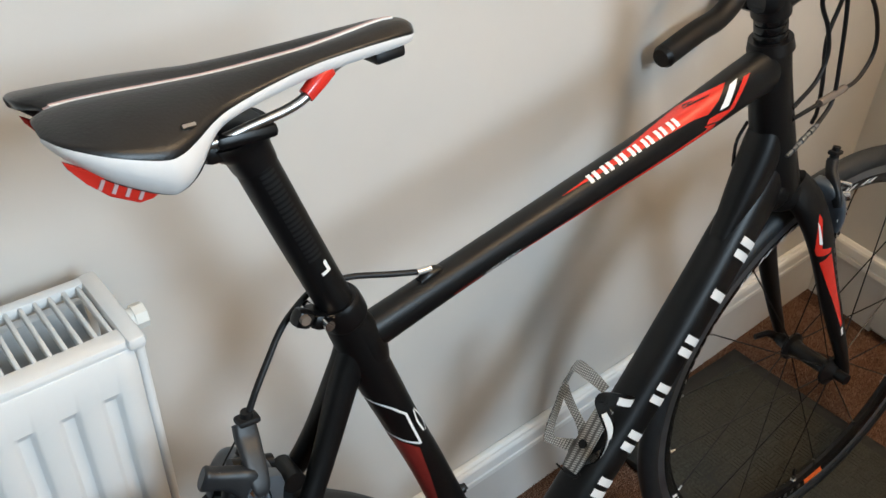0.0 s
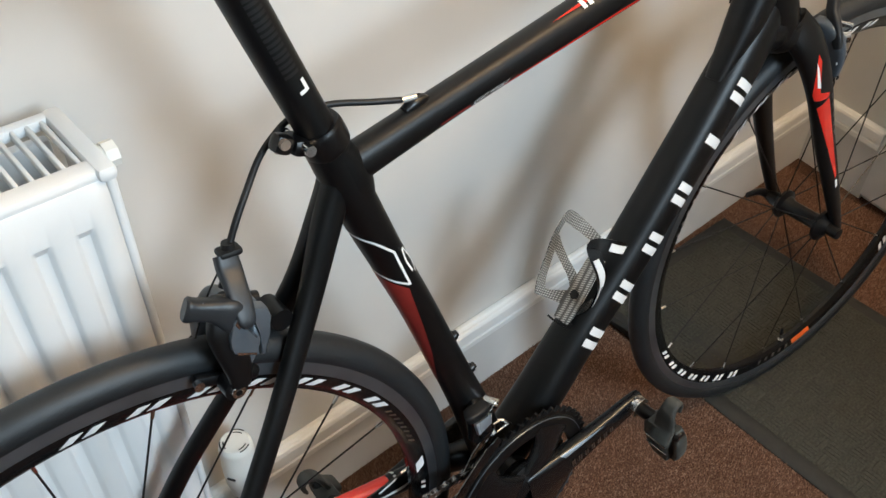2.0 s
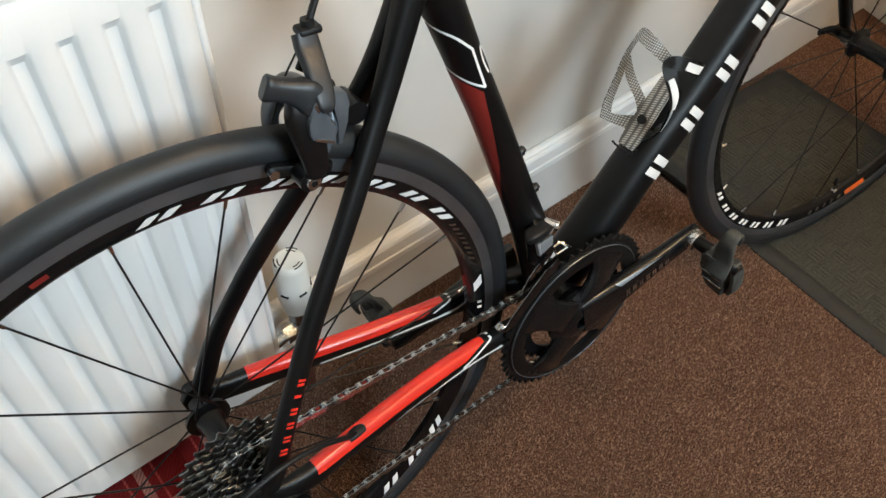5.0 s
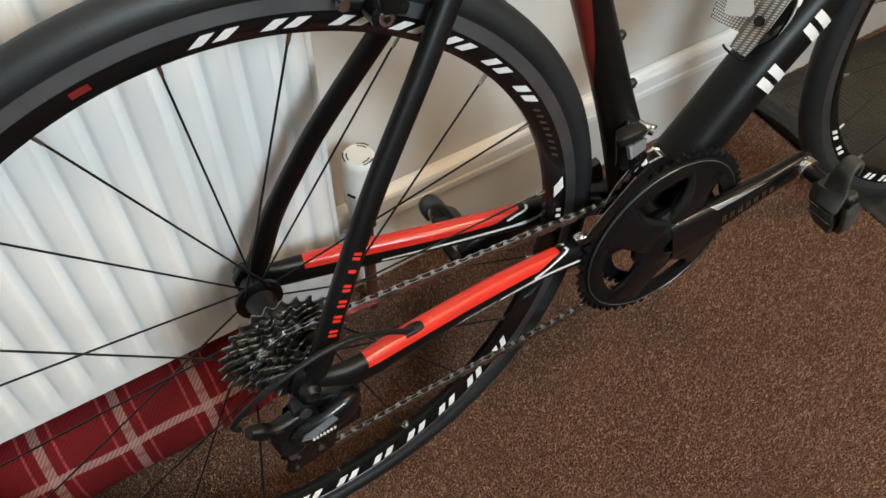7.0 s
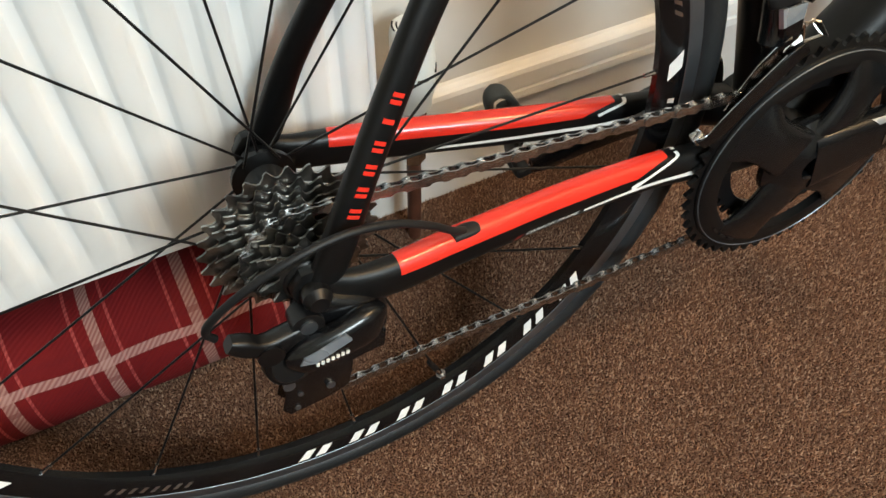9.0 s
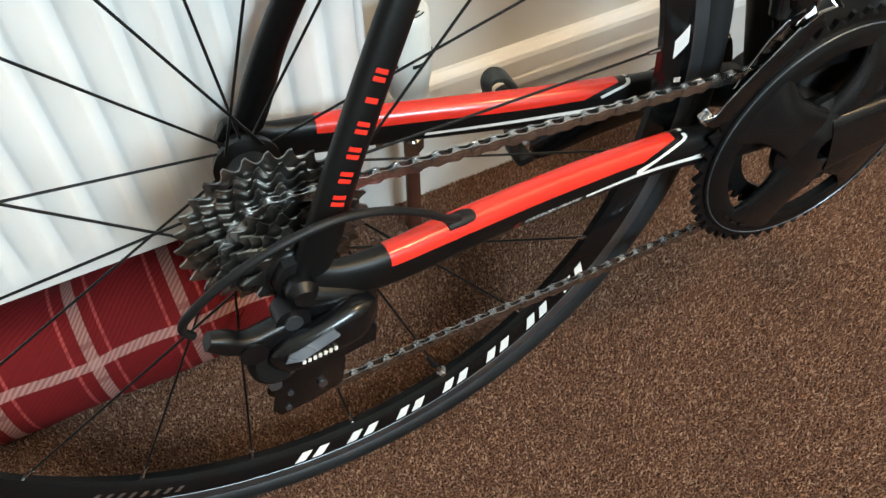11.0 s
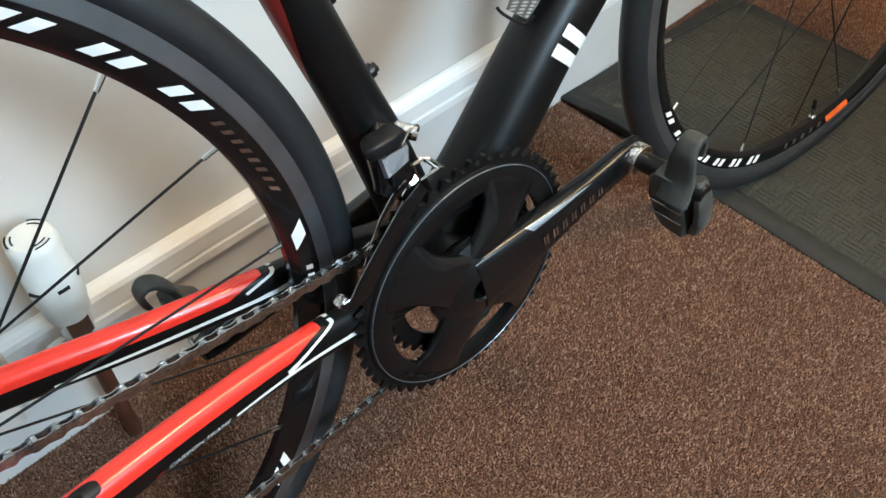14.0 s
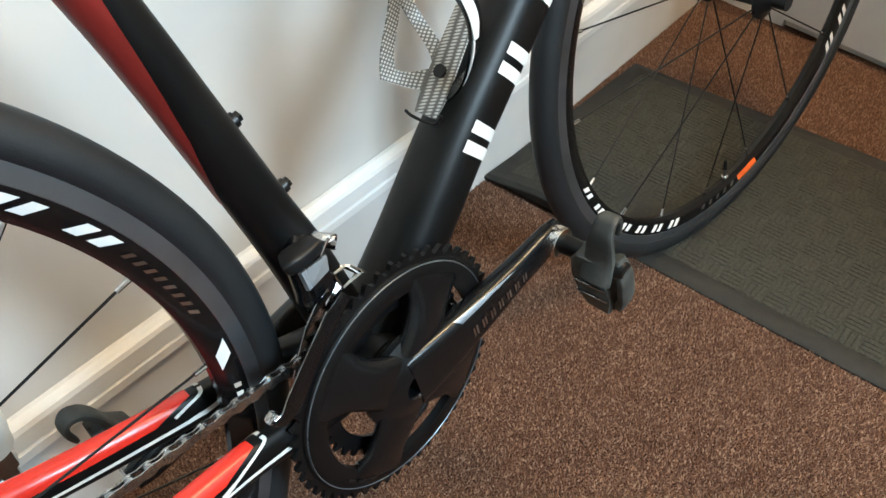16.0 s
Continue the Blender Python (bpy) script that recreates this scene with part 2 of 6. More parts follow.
class Tube:
    """A lofted tube. Rows: x, y, z, half depth in the bike's plane, half width across it. At angle 0 the surface looks up or forward,
    at -90 degrees to the right side of the bike."""

    def __init__(self, rows, per=6, seg=24, power=2.0, side=(0, 1, 0)):
        self.rows, self.seg, self.power = smooth_path(rows, per), seg, power
        p = self.rows[:, :3]
        tan = np.gradient(p, axis=0)
        tan /= np.linalg.norm(tan, axis=1)[:, None]
        s = np.array(side, float)
        across = s - (tan @ s)[:, None] * tan
        self.across = across / np.linalg.norm(across, axis=1)[:, None]
        self.up = np.cross(tan, self.across)
        self.up *= -1 if np.sum(self.up[:, 2] + 0.3 * self.up[:, 0]) < 0 else 1
        self.length = np.r_[0, np.cumsum(np.linalg.norm(np.diff(p, axis=0), axis=1))]

    def at(self, s, ang, lift=0.0):
        """The surface at s metres along and an angle round, raised by lift."""
        f = np.interp(s, self.length, np.arange(len(self.length)))
        i = min(int(f), len(self.rows) - 2)
        k = f - i
        r = self.rows[i] * (1 - k) + self.rows[i + 1] * k
        up = self.up[i] * (1 - k) + self.up[i + 1] * k
        ac = self.across[i] * (1 - k) + self.across[i + 1] * k
        c, n = math.cos(ang), math.sin(ang)
        e = 2 / self.power
        u = math.copysign(abs(c) ** e, c) * (r[3] + lift)
        v = math.copysign(abs(n) ** e, n) * (r[4] + lift)
        return Vector(r[:3] + up * u + ac * v)

    def mesh(self, bm=None, caps=True):
        bm = bm or bmesh.new()
        rings = [[bm.verts.new(self.at(s, 2 * math.pi * k / self.seg)) for k in range(self.seg)] for s in self.length]
        for a, b in zip(rings, rings[1:]):
            for k in range(self.seg):
                bm.faces.new((a[k], a[(k + 1) % self.seg], b[(k + 1) % self.seg], b[k]))
        if caps:
            bm.faces.new(rings[0][::-1])
            bm.faces.new(rings[-1])
        return bm

    def decal(self, outline, lift=0.0005, cut=0.006):
        """A patch on the surface. Outline: rows of s in metres and angle in degrees."""
        bm = bmesh.new()
        vs = [bm.verts.new((s, radians(a) * 0.02, 0)) for s, a in outline]
        bm.faces.new(vs)
        return self.lay(bm, lift, cut)

    def lay(self, bm, lift=0.0005, cut=0.006):
        bmesh.ops.triangulate(bm, faces=bm.faces)
        for _ in range(5):
            long = [e for e in bm.edges if e.calc_length() > cut]
            if not long:
                break
            bmesh.ops.subdivide_edges(bm, edges=long, cuts=1)
            bmesh.ops.triangulate(bm, faces=bm.faces)
        for v in bm.verts:
            v.co = self.at(v.co.x, v.co.y / 0.02, lift)
        return bm


def cable(rows, r, per=8, seg=10):
    return Tube([(*p, r, r) for p in rows], per, seg, side=(0.12, 0.9, 0.31)).mesh()


def ring(profile, seg=120, start=0.0, end=2 * math.pi, closed=True, bm=None):
    """A closed profile of (radius, y) turned about the y axis."""
    bm = bm or bmesh.new()
    full = abs(end - start - 2 * math.pi) < 1e-6
    n = seg if full else seg + 1
    rows = []
    for k in range(n):
        a = start + (end - start) * k / seg
        rows.append([bm.verts.new((r * math.cos(a), y, r * math.sin(a))) for r, y in profile])
    m = len(profile)
    for k in range(seg):
        a, b = rows[k], rows[(k + 1) % n]
        for j in range(m if closed else m - 1):
            bm.faces.new((a[j], a[(j + 1) % m], b[(j + 1) % m], b[j]))
    if not full and closed:
        bm.faces.new(rows[0])
        bm.faces.new(rows[-1][::-1])
    return bm


def text_mesh(words, size, shear=0.0):
    cu = bpy.data.curves.new("words", "FONT")
    cu.body, cu.size, cu.shear, cu.resolution_u = words, size, shear, 2
    ob = bpy.data.objects.new("words", cu)
    me = bpy.data.meshes.new_from_object(ob)
    bm = bmesh.new()
    bm.from_mesh(me)
    bpy.data.objects.remove(ob)
    bpy.data.meshes.remove(me)
    return bm


def slab(q, t, bm=None):
    """A flat facet of thickness t under the corners q."""
    bm = bm or bmesh.new()
    q = [Vector(v) for v in q]
    n = (q[1] - q[0]).cross(q[-1] - q[0]).normalized()
    if n.y > 0:
        n.negate()
    a = [bm.verts.new(v) for v in q]
    b = [bm.verts.new(v - n * t) for v in q]
    bm.faces.new(a)
    bm.faces.new(b[::-1])
    for k in range(len(q)):
        j = (k + 1) % len(q)
        bm.faces.new((a[k], b[k], b[j], a[j]))
    bmesh.ops.recalc_face_normals(bm, faces=bm.faces)
    return bm


def plate(outline, y0, y1, bevel=0.0, bm=None):
    """An outline of (x, z) between two values of y."""
    bm = bm or bmesh.new()
    a = [bm.verts.new((x, y0, z)) for x, z in outline]
    b = [bm.verts.new((x, y1, z)) for x, z in outline]
    n = len(outline)
    faces = [bm.faces.new(a), bm.faces.new(b[::-1])]
    for k in range(n):
        faces.append(bm.faces.new((a[k], b[k], b[(k + 1) % n], a[(k + 1) % n])))
    if bevel > 0:
        es = list(faces[0].edges) + list(faces[1].edges)
        bmesh.ops.bevel(bm, geom=es, offset=bevel, segments=2, affect="EDGES", profile=0.5)
    return bm


# ---- the room ----
SLOPE = 0.044  # the long wall runs a little askew to the bicycle
YAW = math.degrees(math.atan(SLOPE))
ROOM = pose(0, 0.2607, 0, 0, 0, YAW)  # x along the wall, y into it, its face at y = 0
X0, X1, DEEP, HIGH = -2.6, 2.45, 2.15, 2.4
END = ROOM @ pose(1.685, 0, 0, 0, 0, -12)  # the end wall, its face at x = 0, running off along -y


def room_box(name, lo, hi, mat, label, category="wall", bevel=0.0):
    bm = bmesh.new()
    lo, hi = Vector(lo), Vector(hi)
    box(bm, (lo + hi) / 2, hi - lo, bevel=bevel)
    return tagged(part(name, bm, mat, smooth=bevel > 0, at=ROOM.copy()), label, category, kind="structure")


room_box("floor", (X0, -DEEP, -0.10), (X1, 0, 0), M_CARPET, "brown flecked twist-pile carpet covering the hall floor", "carpet")
room_box("wall_north", (X0 - 0.1, 0, -0.10), (X1 + 0.1, 0.12, HIGH), M_WALL, "cream painted plaster wall behind the bicycle")
room_box("wall_west", (X0 - 0.1, -DEEP, -0.10), (X0, 0, HIGH), M_WALL, "cream painted plaster end wall")
room_box("ceiling", (X0 - 0.1, -DEEP - 0.1, HIGH), (X1 + 0.1, 0.12, HIGH + 0.1), M_CEIL, "plain white painted ceiling", "ceiling")


def end_wall():
    bm = bmesh.new()
    box(bm, (0.06, -1.2, 1.15), (0.12, 2.7, 2.5))
    tagged(part("wall_east", bm, M_WALL, smooth=False, at=END.copy()), "cream painted plaster wall beyond the door mat", "wall", kind="structure")
    bm = bmesh.new()  # panelled door standing in it
    box(bm, (-0.012, -0.62, 1.04), (0.024, 0.86, 2.04), bevel=0.003)
    door = part("door_1", bm, M_TRIM, at=END.copy())
    for y0, y1, z0, z1 in ((-0.98, -0.66, 0.24, 0.95), (-0.58, -0.26, 0.24, 0.95), (-0.98, -0.66, 1.10, 1.92), (-0.58, -0.26, 1.10, 1.92)):
        bm = bmesh.new()
        for lo, hi in (((y0, z0), (y1, z0 + 0.022)), ((y0, z1 - 0.022), (y1, z1)), ((y0, z0 + 0.022), (y0 + 0.022, z1 - 0.022)), ((y1 - 0.022, z0 + 0.022), (y1, z1 - 0.022))):
            box(bm, (-0.028, (lo[0] + hi[0]) / 2, (lo[1] + hi[1]) / 2), (0.010, hi[0] - lo[0], hi[1] - lo[1]), bevel=0.003)
        part("panel_moulding", bm, M_TRIM, door)
    tagged(door, "white gloss panelled door past the mat", "door", kind="structure")


end_wall()


def window_wall():
    bm = bmesh.new()
    xa, xb, za, zb = 0.05, 0.79, 1.30, 2.26
    for lo, hi in (((X0 - 0.1, -0.10), (xa, HIGH)), ((xb, -0.10), (X1 + 0.1, HIGH)), ((xa, -0.10), (xb, za)), ((xa, zb), (xb, HIGH))):
        box(bm, ((lo[0] + hi[0]) / 2, -DEEP - 0.06, (lo[1] + hi[1]) / 2), (hi[0] - lo[0], 0.12, hi[1] - lo[1]))
    tagged(part("wall_south", bm, M_WALL, smooth=False, at=ROOM.copy()), "cream painted plaster wall with a window opening", "wall", kind="structure")


window_wall()
# Unseen wall, added to keep the window light off the right end.
room_box("light_block_wall", (0.80, -DEEP, -0.10), (0.90, -1.16, HIGH), M_WALL, "unseen cream wall added to block window light towards the right")


def skirting(name, length, m, label):
    """A moulded skirting board along x, its back at y = 0."""
    prof = [(0, 0.128), (-0.012, 0.128), (-0.0195, 0.1290), (-0.0195, 0.1395), (-0.0160, 0.1420), (-0.0195, 0.1445), (-0.0195, 0.1640), (-0.0175, 0.1690), (-0.0150, 0.1708), (-0.0130, 0.1685),
            (-0.0112, 0.1708), (-0.0085, 0.1728), (-0.0030, 0.1728), (0, 0.1695)]
    bm = bmesh.new()
    a = [bm.verts.new((0, y, z)) for y, z in prof]
    b = [bm.verts.new((length, y, z)) for y, z in prof]
    for k in range(len(prof)):
        j = (k + 1) % len(prof)
        bm.faces.new((a[k], a[j], b[j], b[k]))
    bm.faces.new(a)
    bm.faces.new(b[::-1])
    ob = part(name, bm, M_TRIM, at=m)
    ob.data.set_sharp_from_angle(angle=radians(20))
    bm = bmesh.new()  # plain lower board, a little darker than the moulding
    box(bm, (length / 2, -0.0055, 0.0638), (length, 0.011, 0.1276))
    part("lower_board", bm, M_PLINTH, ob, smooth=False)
    return tagged(ob, label, "skirting board", kind="structure")


skirting("baseboard", X1 - X0, ROOM @ pose(X0, 0, 0), "white gloss moulded skirting board along the wall")
skirting("baseboard", 0.172, END @ pose(0, -0.014, 0, 0, 0, -90), "short white gloss skirting board on the end wall")


def entrance_mat():
    """A basket-weave mat with a bevelled border, its corner by the skirting curling up."""
    mat = thing("door_mat", ROOM @ pose(1.110, -0.385, 0, 0, 0, -2.5))

    def curl(x, y):
        return 0.020 * math.exp(-(((x + 0.215) / 0.055) ** 2) - (((y - 0.255) / 0.085) ** 2))

    hx, hy, rim = 0.215, 0.3675, 0.030
    bm = bmesh.new()  # border: outer foot, bevel, top, inner lip
    loops = []
    for inset, z in ((0.0, 0.0005), (0.0, 0.0035), (0.006, 0.0085), (rim - 0.005, 0.0095), (rim, 0.0065), (rim + 0.01, 0.0060)):
        ax, ay = hx - inset, hy - inset
        pts = [(-ax + 2 * ax * k / 12, -ay) for k in range(12)] + [(ax, -ay + 2 * ay * k / 24) for k in range(24)] + [(ax - 2 * ax * k / 12, ay) for k in range(12)] + [(-ax, ay - 2 * ay * k / 24) for k in range(24)]
        loops.append([bm.verts.new((x, y, z + curl(x, y))) for x, y in pts])
    for a, b in zip(loops, loops[1:]):
        for k in range(len(a)):
            bm.faces.new((a[k], a[(k + 1) % len(a)], b[(k + 1) % len(a)], b[k]))
    bm.faces.new(loops[0][::-1])
    part("border", bm, M_MATEDGE, mat, "smooth grey rubber border")
    bm = bmesh.new()
    nx, ny = 12, 22
    cx, cy = 2 * (hx - rim) / nx, 2 * (hy - rim) / ny
    grid = [[bm.verts.new((-hx + rim + cx * i, -hy + rim + cy * j, 0.0068 + curl(-hx + rim + cx * i, -hy + rim + cy * j))) for j in range(ny + 1)] for i in range(nx + 1)]
    for i in range(nx):
        for j in range(ny):
            bm.faces.new((grid[i][j], grid[i + 1][j], grid[i + 1][j + 1], grid[i][j + 1]))
            x0, y0 = -hx + rim + cx * (i + 0.5), -hy + rim + cy * (j + 0.5)
            lift = curl(x0, y0)
            for k in range(4):  # four ribs to a cell, turned in every other one
                o = (k - 1.5) / 4
                along = (i + j) % 2
                c = (x0 + (0 if along else o * cx), y0 + (o * cy if along else 0), 0.0068 + lift)
                sx, sy = ((cx * 0.48, cy * 0.108) if along else (cx * 0.108, cy * 0.48))
                low = [bm.verts.new((c[0] + px * sx, c[1] + py * sy, c[2])) for px, py in ((-1, -1), (1, -1), (1, 1), (-1, 1))]
                top = [bm.verts.new((c[0] + px * sx * 0.9, c[1] + py * sy * 0.8, c[2] + 0.0011)) for px, py in ((-1, -1), (1, -1), (1, 1), (-1, 1))]
                bm.faces.new(top)
                for q in range(4):
                    bm.faces.new((low[q], low[(q + 1) % 4], top[(q + 1) % 4], top[q]))
    tagged(part("woven_field", bm, M_MAT, mat, "basket-weave ribbed dark grey pile", smooth=False), "basket-weave ribbed dark grey pile", kind="stuff")
    tagged(mat, "dark grey basket-weave door mat with a rubber border on carpet", "mat")


entrance_mat()


def radiator():
    left, right, z0, z1 = -1.55, 0.1150, 0.213, 0.768
    front, back = -0.130, -0.033
    rad = thing("radiator", ROOM @ pose(0, 0, 0))
    bm = bmesh.new()  # pressed front panel with vertical flutes
    pitch, xs = 0.0311, []
    x = 0.0797
    while x > left + 0.03:
        xs = [(x - 0.0098, 0), (x - 0.0080, 0.25), (x - 0.0056, 0.85), (x - 0.0040, 1), (x + 0.0040, 1), (x + 0.0056, 0.85), (x + 0.0080, 0.25), (x + 0.0098, 0)] + xs
        x -= pitch
    xs = [(left + 0.004, 0)] + xs + [(right - 0.0105, 0)]
    levels = [(z0, 0.004, 0), (z0 + 0.004, 0.0, 0), (z0 + 0.0265, 0.0, 0), (z0 + 0.0415, 0.0, 1), (z1 - 0.0440, 0.0, 1), (z1 - 0.0360, 0.0, 0), (z1 - 0.015, 0.0, 0),
              (z1 - 0.006, 0.003, 0), (z1 - 0.002, 0.010, 0)]
    grid = []
    for z, inset, on in levels:
        grid.append([bm.verts.new((px, front + inset + (0.0052 * k if on else 0.0), z)) for px, k in xs])
    for a, b in zip(grid, grid[1:]):
        for k in range(len(xs) - 1):
            bm.faces.new((a[k], a[k + 1], b[k + 1], b[k]))
    ob = part("front_panel", bm, M_RADIATOR, rad)
    ob.data.set_sharp_from_angle(angle=radians(32))
    mod = ob.modifiers.new("thickness", "SOLIDIFY")
    mod.thickness, mod.offset = 0.002, 1
    bm = bmesh.new()
    box(bm, ((left + right) / 2, back, (z0 + z1) / 2), (right - left - 0.03, 0.012, z1 - z0 - 0.03), bevel=0.004)
    part("rear_panel", bm, M_RADIATOR, rad)
    for px in (right - 0.0042, left + 0.004):
        bm = bmesh.new()
        box(bm, (px, (front + back) / 2 + 0.004, (z0 + z1) / 2), (0.0084, back - front - 0.004, z1 - z0), bevel=0.004, segs=3)
        part("side_panel", bm, M_RADIATOR, rad)
    bm = bmesh.new()  # top grille frame
    box(bm, ((left + right) / 2, front + 0.0115, z1 - 0.0005), (right - left, 0.0200, 0.010), bevel=0.004)
    box(bm, ((left + right) / 2, back - 0.004, z1), (right - left, 0.012, 0.011), bevel=0.004)
    box(bm, (right - 0.0075, (front + back) / 2, z1 + 0.0005), (0.0150, back - front + 0.006, 0.013), bevel=0.005)
    box(bm, (left + 0.016, (front + back) / 2, z1 + 0.0005), (0.034, back - front + 0.006, 0.013), bevel=0.005)
    grille = part("top_grille", bm, M_RADIATOR, rad)
    bm = bmesh.new()
    box(bm, (0, 0, 0), (0.0036, back - front - 0.006, 0.008), bevel=0.0015)
    bar = part("grille_bar", bm, M_RADIATOR, grille)
    bar.location = (right - 0.0183, (front + back) / 2, z1)
    k = 1
    while right - 0.0183 - 0.0109 * k > left + 0.03:
        o = bar.copy()
        scene.collection.objects.link(o)
        o.location = (right - 0.0183 - 0.0109 * k, (front + back) / 2, z1)
        k += 1
    bm = bmesh.new()  # convector fins inside, darker than the panels
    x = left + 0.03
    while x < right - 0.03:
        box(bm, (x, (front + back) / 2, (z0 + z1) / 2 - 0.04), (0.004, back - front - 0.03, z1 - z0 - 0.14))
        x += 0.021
    part("convector_fin", bm, M_CORE, rad, smooth=False)
    bm = bmesh.new()  # bleed valve at the top corner
    cyl(bm, (right, back - 0.03, z1 - 0.030), (right + 0.012, back - 0.03, z1 - 0.030), 0.009)
    cyl(bm, (right + 0.012, back - 0.03, z1 - 0.030), (right + 0.022, back - 0.03, z1 - 0.030), 0.011, n=8)
    part("bleed_valve", bm, M_VALVE, rad)
    for px in (left + 0.3, right - 0.3):  # wall brackets
        bm = bmesh.new()
        box(bm, (px, back / 2 + 0.003, (z0 + z1) / 2), (0.03, -back - 0.006, 0.35))
        part("bracket", bm, M_RADIATOR, rad, smooth=False)
    tagged(rad, "white double-panel radiator with fluted front and slotted top", "radiator")


radiator()


def radiator_valve():
    """Thermostatic valve beside the radiator's lower corner."""
    v = thing("thermostatic_valve", ROOM @ pose(0.178, -0.050, 0))
    bm = bmesh.new()
    prof = [(0.0, 0.332), (0.018, 0.332), (0.0215, 0.329), (0.0225, 0.322), (0.0225, 0.300), (0.0235, 0.298), (0.0235, 0.262), (0.021, 0.250), (0.0205, 0.240), (0.014, 0.236), (0, 0.236)]
    lathe = [(0.90 * r, z - 0.033) for r, z in prof]
    seg = 36
    rows = [[bm.verts.new((r * math.cos(2 * math.pi * k / seg), r * math.sin(2 * math.pi * k / seg), z)) for k in range(seg)] for r, z in lathe if r > 0]
    for a, b in zip(rows, rows[1:]):
        for k in range(seg):
            bm.faces.new((a[k], a[(k + 1) % seg], b[(k + 1) % seg], b[k]))
    bm.faces.new(rows[0])
    bm.faces.new(rows[-1])
    head = part("valve_head", bm, M_VALVE, v, "white ribbed thermostat head")
    for k in range(3):
        for r in (0.0125, 0.0165):
            a = radians(120 * k + 20)
            bm = bmesh.new()
            for j in range(6):
                b0, b1 = a + j * 0.14, a + (j + 1) * 0.14
                q = [bm.verts.new((rr * math.cos(b), rr * math.sin(b), 0.2994)) for rr, b in ((r, b0), (r + 0.0016, b0), (r + 0.0016, b1), (r, b1))]
                bm.faces.new(q)
            part("vent_slot", bm, M_PLASTIC, head, smooth=False)
    for k in range(5):
        a = radians(-150 + 62 * k)
        bm = bmesh.new()
        box(bm, (0.0211 * math.cos(a), 0.0211 * math.sin(a), 0.251), (0.0022, 0.010, 0.003), turn=Matrix.Rotation(a, 4, "Z"))
        part("vent_slot", bm, M_PLASTIC, head, smooth=False)
    bm = bmesh.new()
    cyl(bm, (0, 0, 0.180), (0, 0, 0.204), 0.014, n=8)
    cyl(bm, (0, 0, 0.14), (0, 0, 0.187), 0.0095)
    cyl(bm, (-0.075, -0.012, 0.166), (0, 0, 0.166), 0.0085)
    cyl(bm, (-0.028, -0.004, 0.166), (-0.014, -0.002, 0.166), 0.0135, n=6)
    cyl(bm, (0, 0, 0.130), (0, 0, 0.146), 0.0125, n=6)
    part("valve_body", bm, M_CHROME, v, "chrome angled valve body")
    bm = bmesh.new()
    cyl(bm, (0, 0, 0.0), (0, 0, 0.132), 0.0078)
    part("pipe", bm, M_PIPE, v, "brown painted pipe down to the floor")
    tagged(v, "white thermostatic radiator valve on a brown pipe", "radiator valve")


radiator_valve()


def tartan_material():
    m = material("red_tartan_cloth", (0.22, 0.009, 0.010), 0.85, spec=0.2)
    nt = m.node_tree
    b = nt.nodes["Principled BSDF"]
    co = nt.nodes.new("ShaderNodeTexCoord")
    sep = nt.nodes.new("ShaderNodeSeparateXYZ")
    nt.links.new(co.outputs["UV"], sep.inputs[0])

    def stripe(src, period, centre, half):
        mod = nt.nodes.new("ShaderNodeMath")
        mod.operation = "PINGPONG"
        mod.inputs[1].default_value = period / 2
        nt.links.new(src, mod.inputs[0])
        cmp = nt.nodes.new("ShaderNodeMath")
        cmp.operation = "COMPARE"
        cmp.inputs[1].default_value, cmp.inputs[2].default_value = centre, half
        nt.links.new(mod.outputs[0], cmp.inputs[0])
        return cmp.outputs[0]

    weave = nt.nodes.new("ShaderNodeTexWave")
    weave.bands_direction = "DIAGONAL"
    weave.inputs["Scale"].default_value = 110
    nt.links.new(co.outputs["UV"], weave.inputs["Vector"])
    colour = (0.135, 0.006, 0.007, 1)
    prev = None
    for src, period, centre, half, col, amount in ((sep.outputs[0], 0.087, 0.0, 0.0055, (0.36, 0.20, 0.17, 1), 0.75), (sep.outputs[0], 0.087, 0.024, 0.0022, (0.12, 0.006, 0.008, 1), 0.4),
                                           (sep.outputs[0], 0.087, 0.017, 0.0014, (0.50, 0.10, 0.09, 1), 0.5), (sep.outputs[0], 0.087, 0.030, 0.0014, (0.14, 0.006, 0.008, 1), 0.3),
                                           (sep.outputs[1], 0.150, 0.0, 0.0050, (0.42, 0.24, 0.21, 1), 0.7), (sep.outputs[1], 0.150, 0.020, 0.0030, (0.12, 0.006, 0.008, 1), 0.4)):
        mix = nt.nodes.new("ShaderNodeMixRGB")
        amt = nt.nodes.new("ShaderNodeMath")
        amt.operation = "MULTIPLY"
        nt.links.new(stripe(src, period, centre, half), amt.inputs[0])
        w2 = nt.nodes.new("ShaderNodeMapRange")
        w2.inputs["To Min"].default_value, w2.inputs["To Max"].default_value = amount * 0.55, min(1, amount * 1.25)
        nt.links.new(weave.outputs["Color"], w2.inputs[0])
        nt.links.new(w2.outputs[0], amt.inputs[1])
        nt.links.new(amt.outputs[0], mix.inputs[0])
        if prev is None:
            mix.inputs[1].default_value = colour
        else:
            nt.links.new(prev, mix.inputs[1])
        mix.inputs[2].default_value = col
        prev = mix.outputs[0]
    nt.links.new(prev, b.inputs["Base Color"])
    bp = nt.nodes.new("ShaderNodeBump")
    bp.inputs["Strength"].default_value, bp.inputs["Distance"].default_value = 0.35, 0.001
    nt.links.new(weave.outputs["Color"], bp.inputs["Height"])
    nt.links.new(bp.outputs[0], b.inputs["Normal"])
    return m


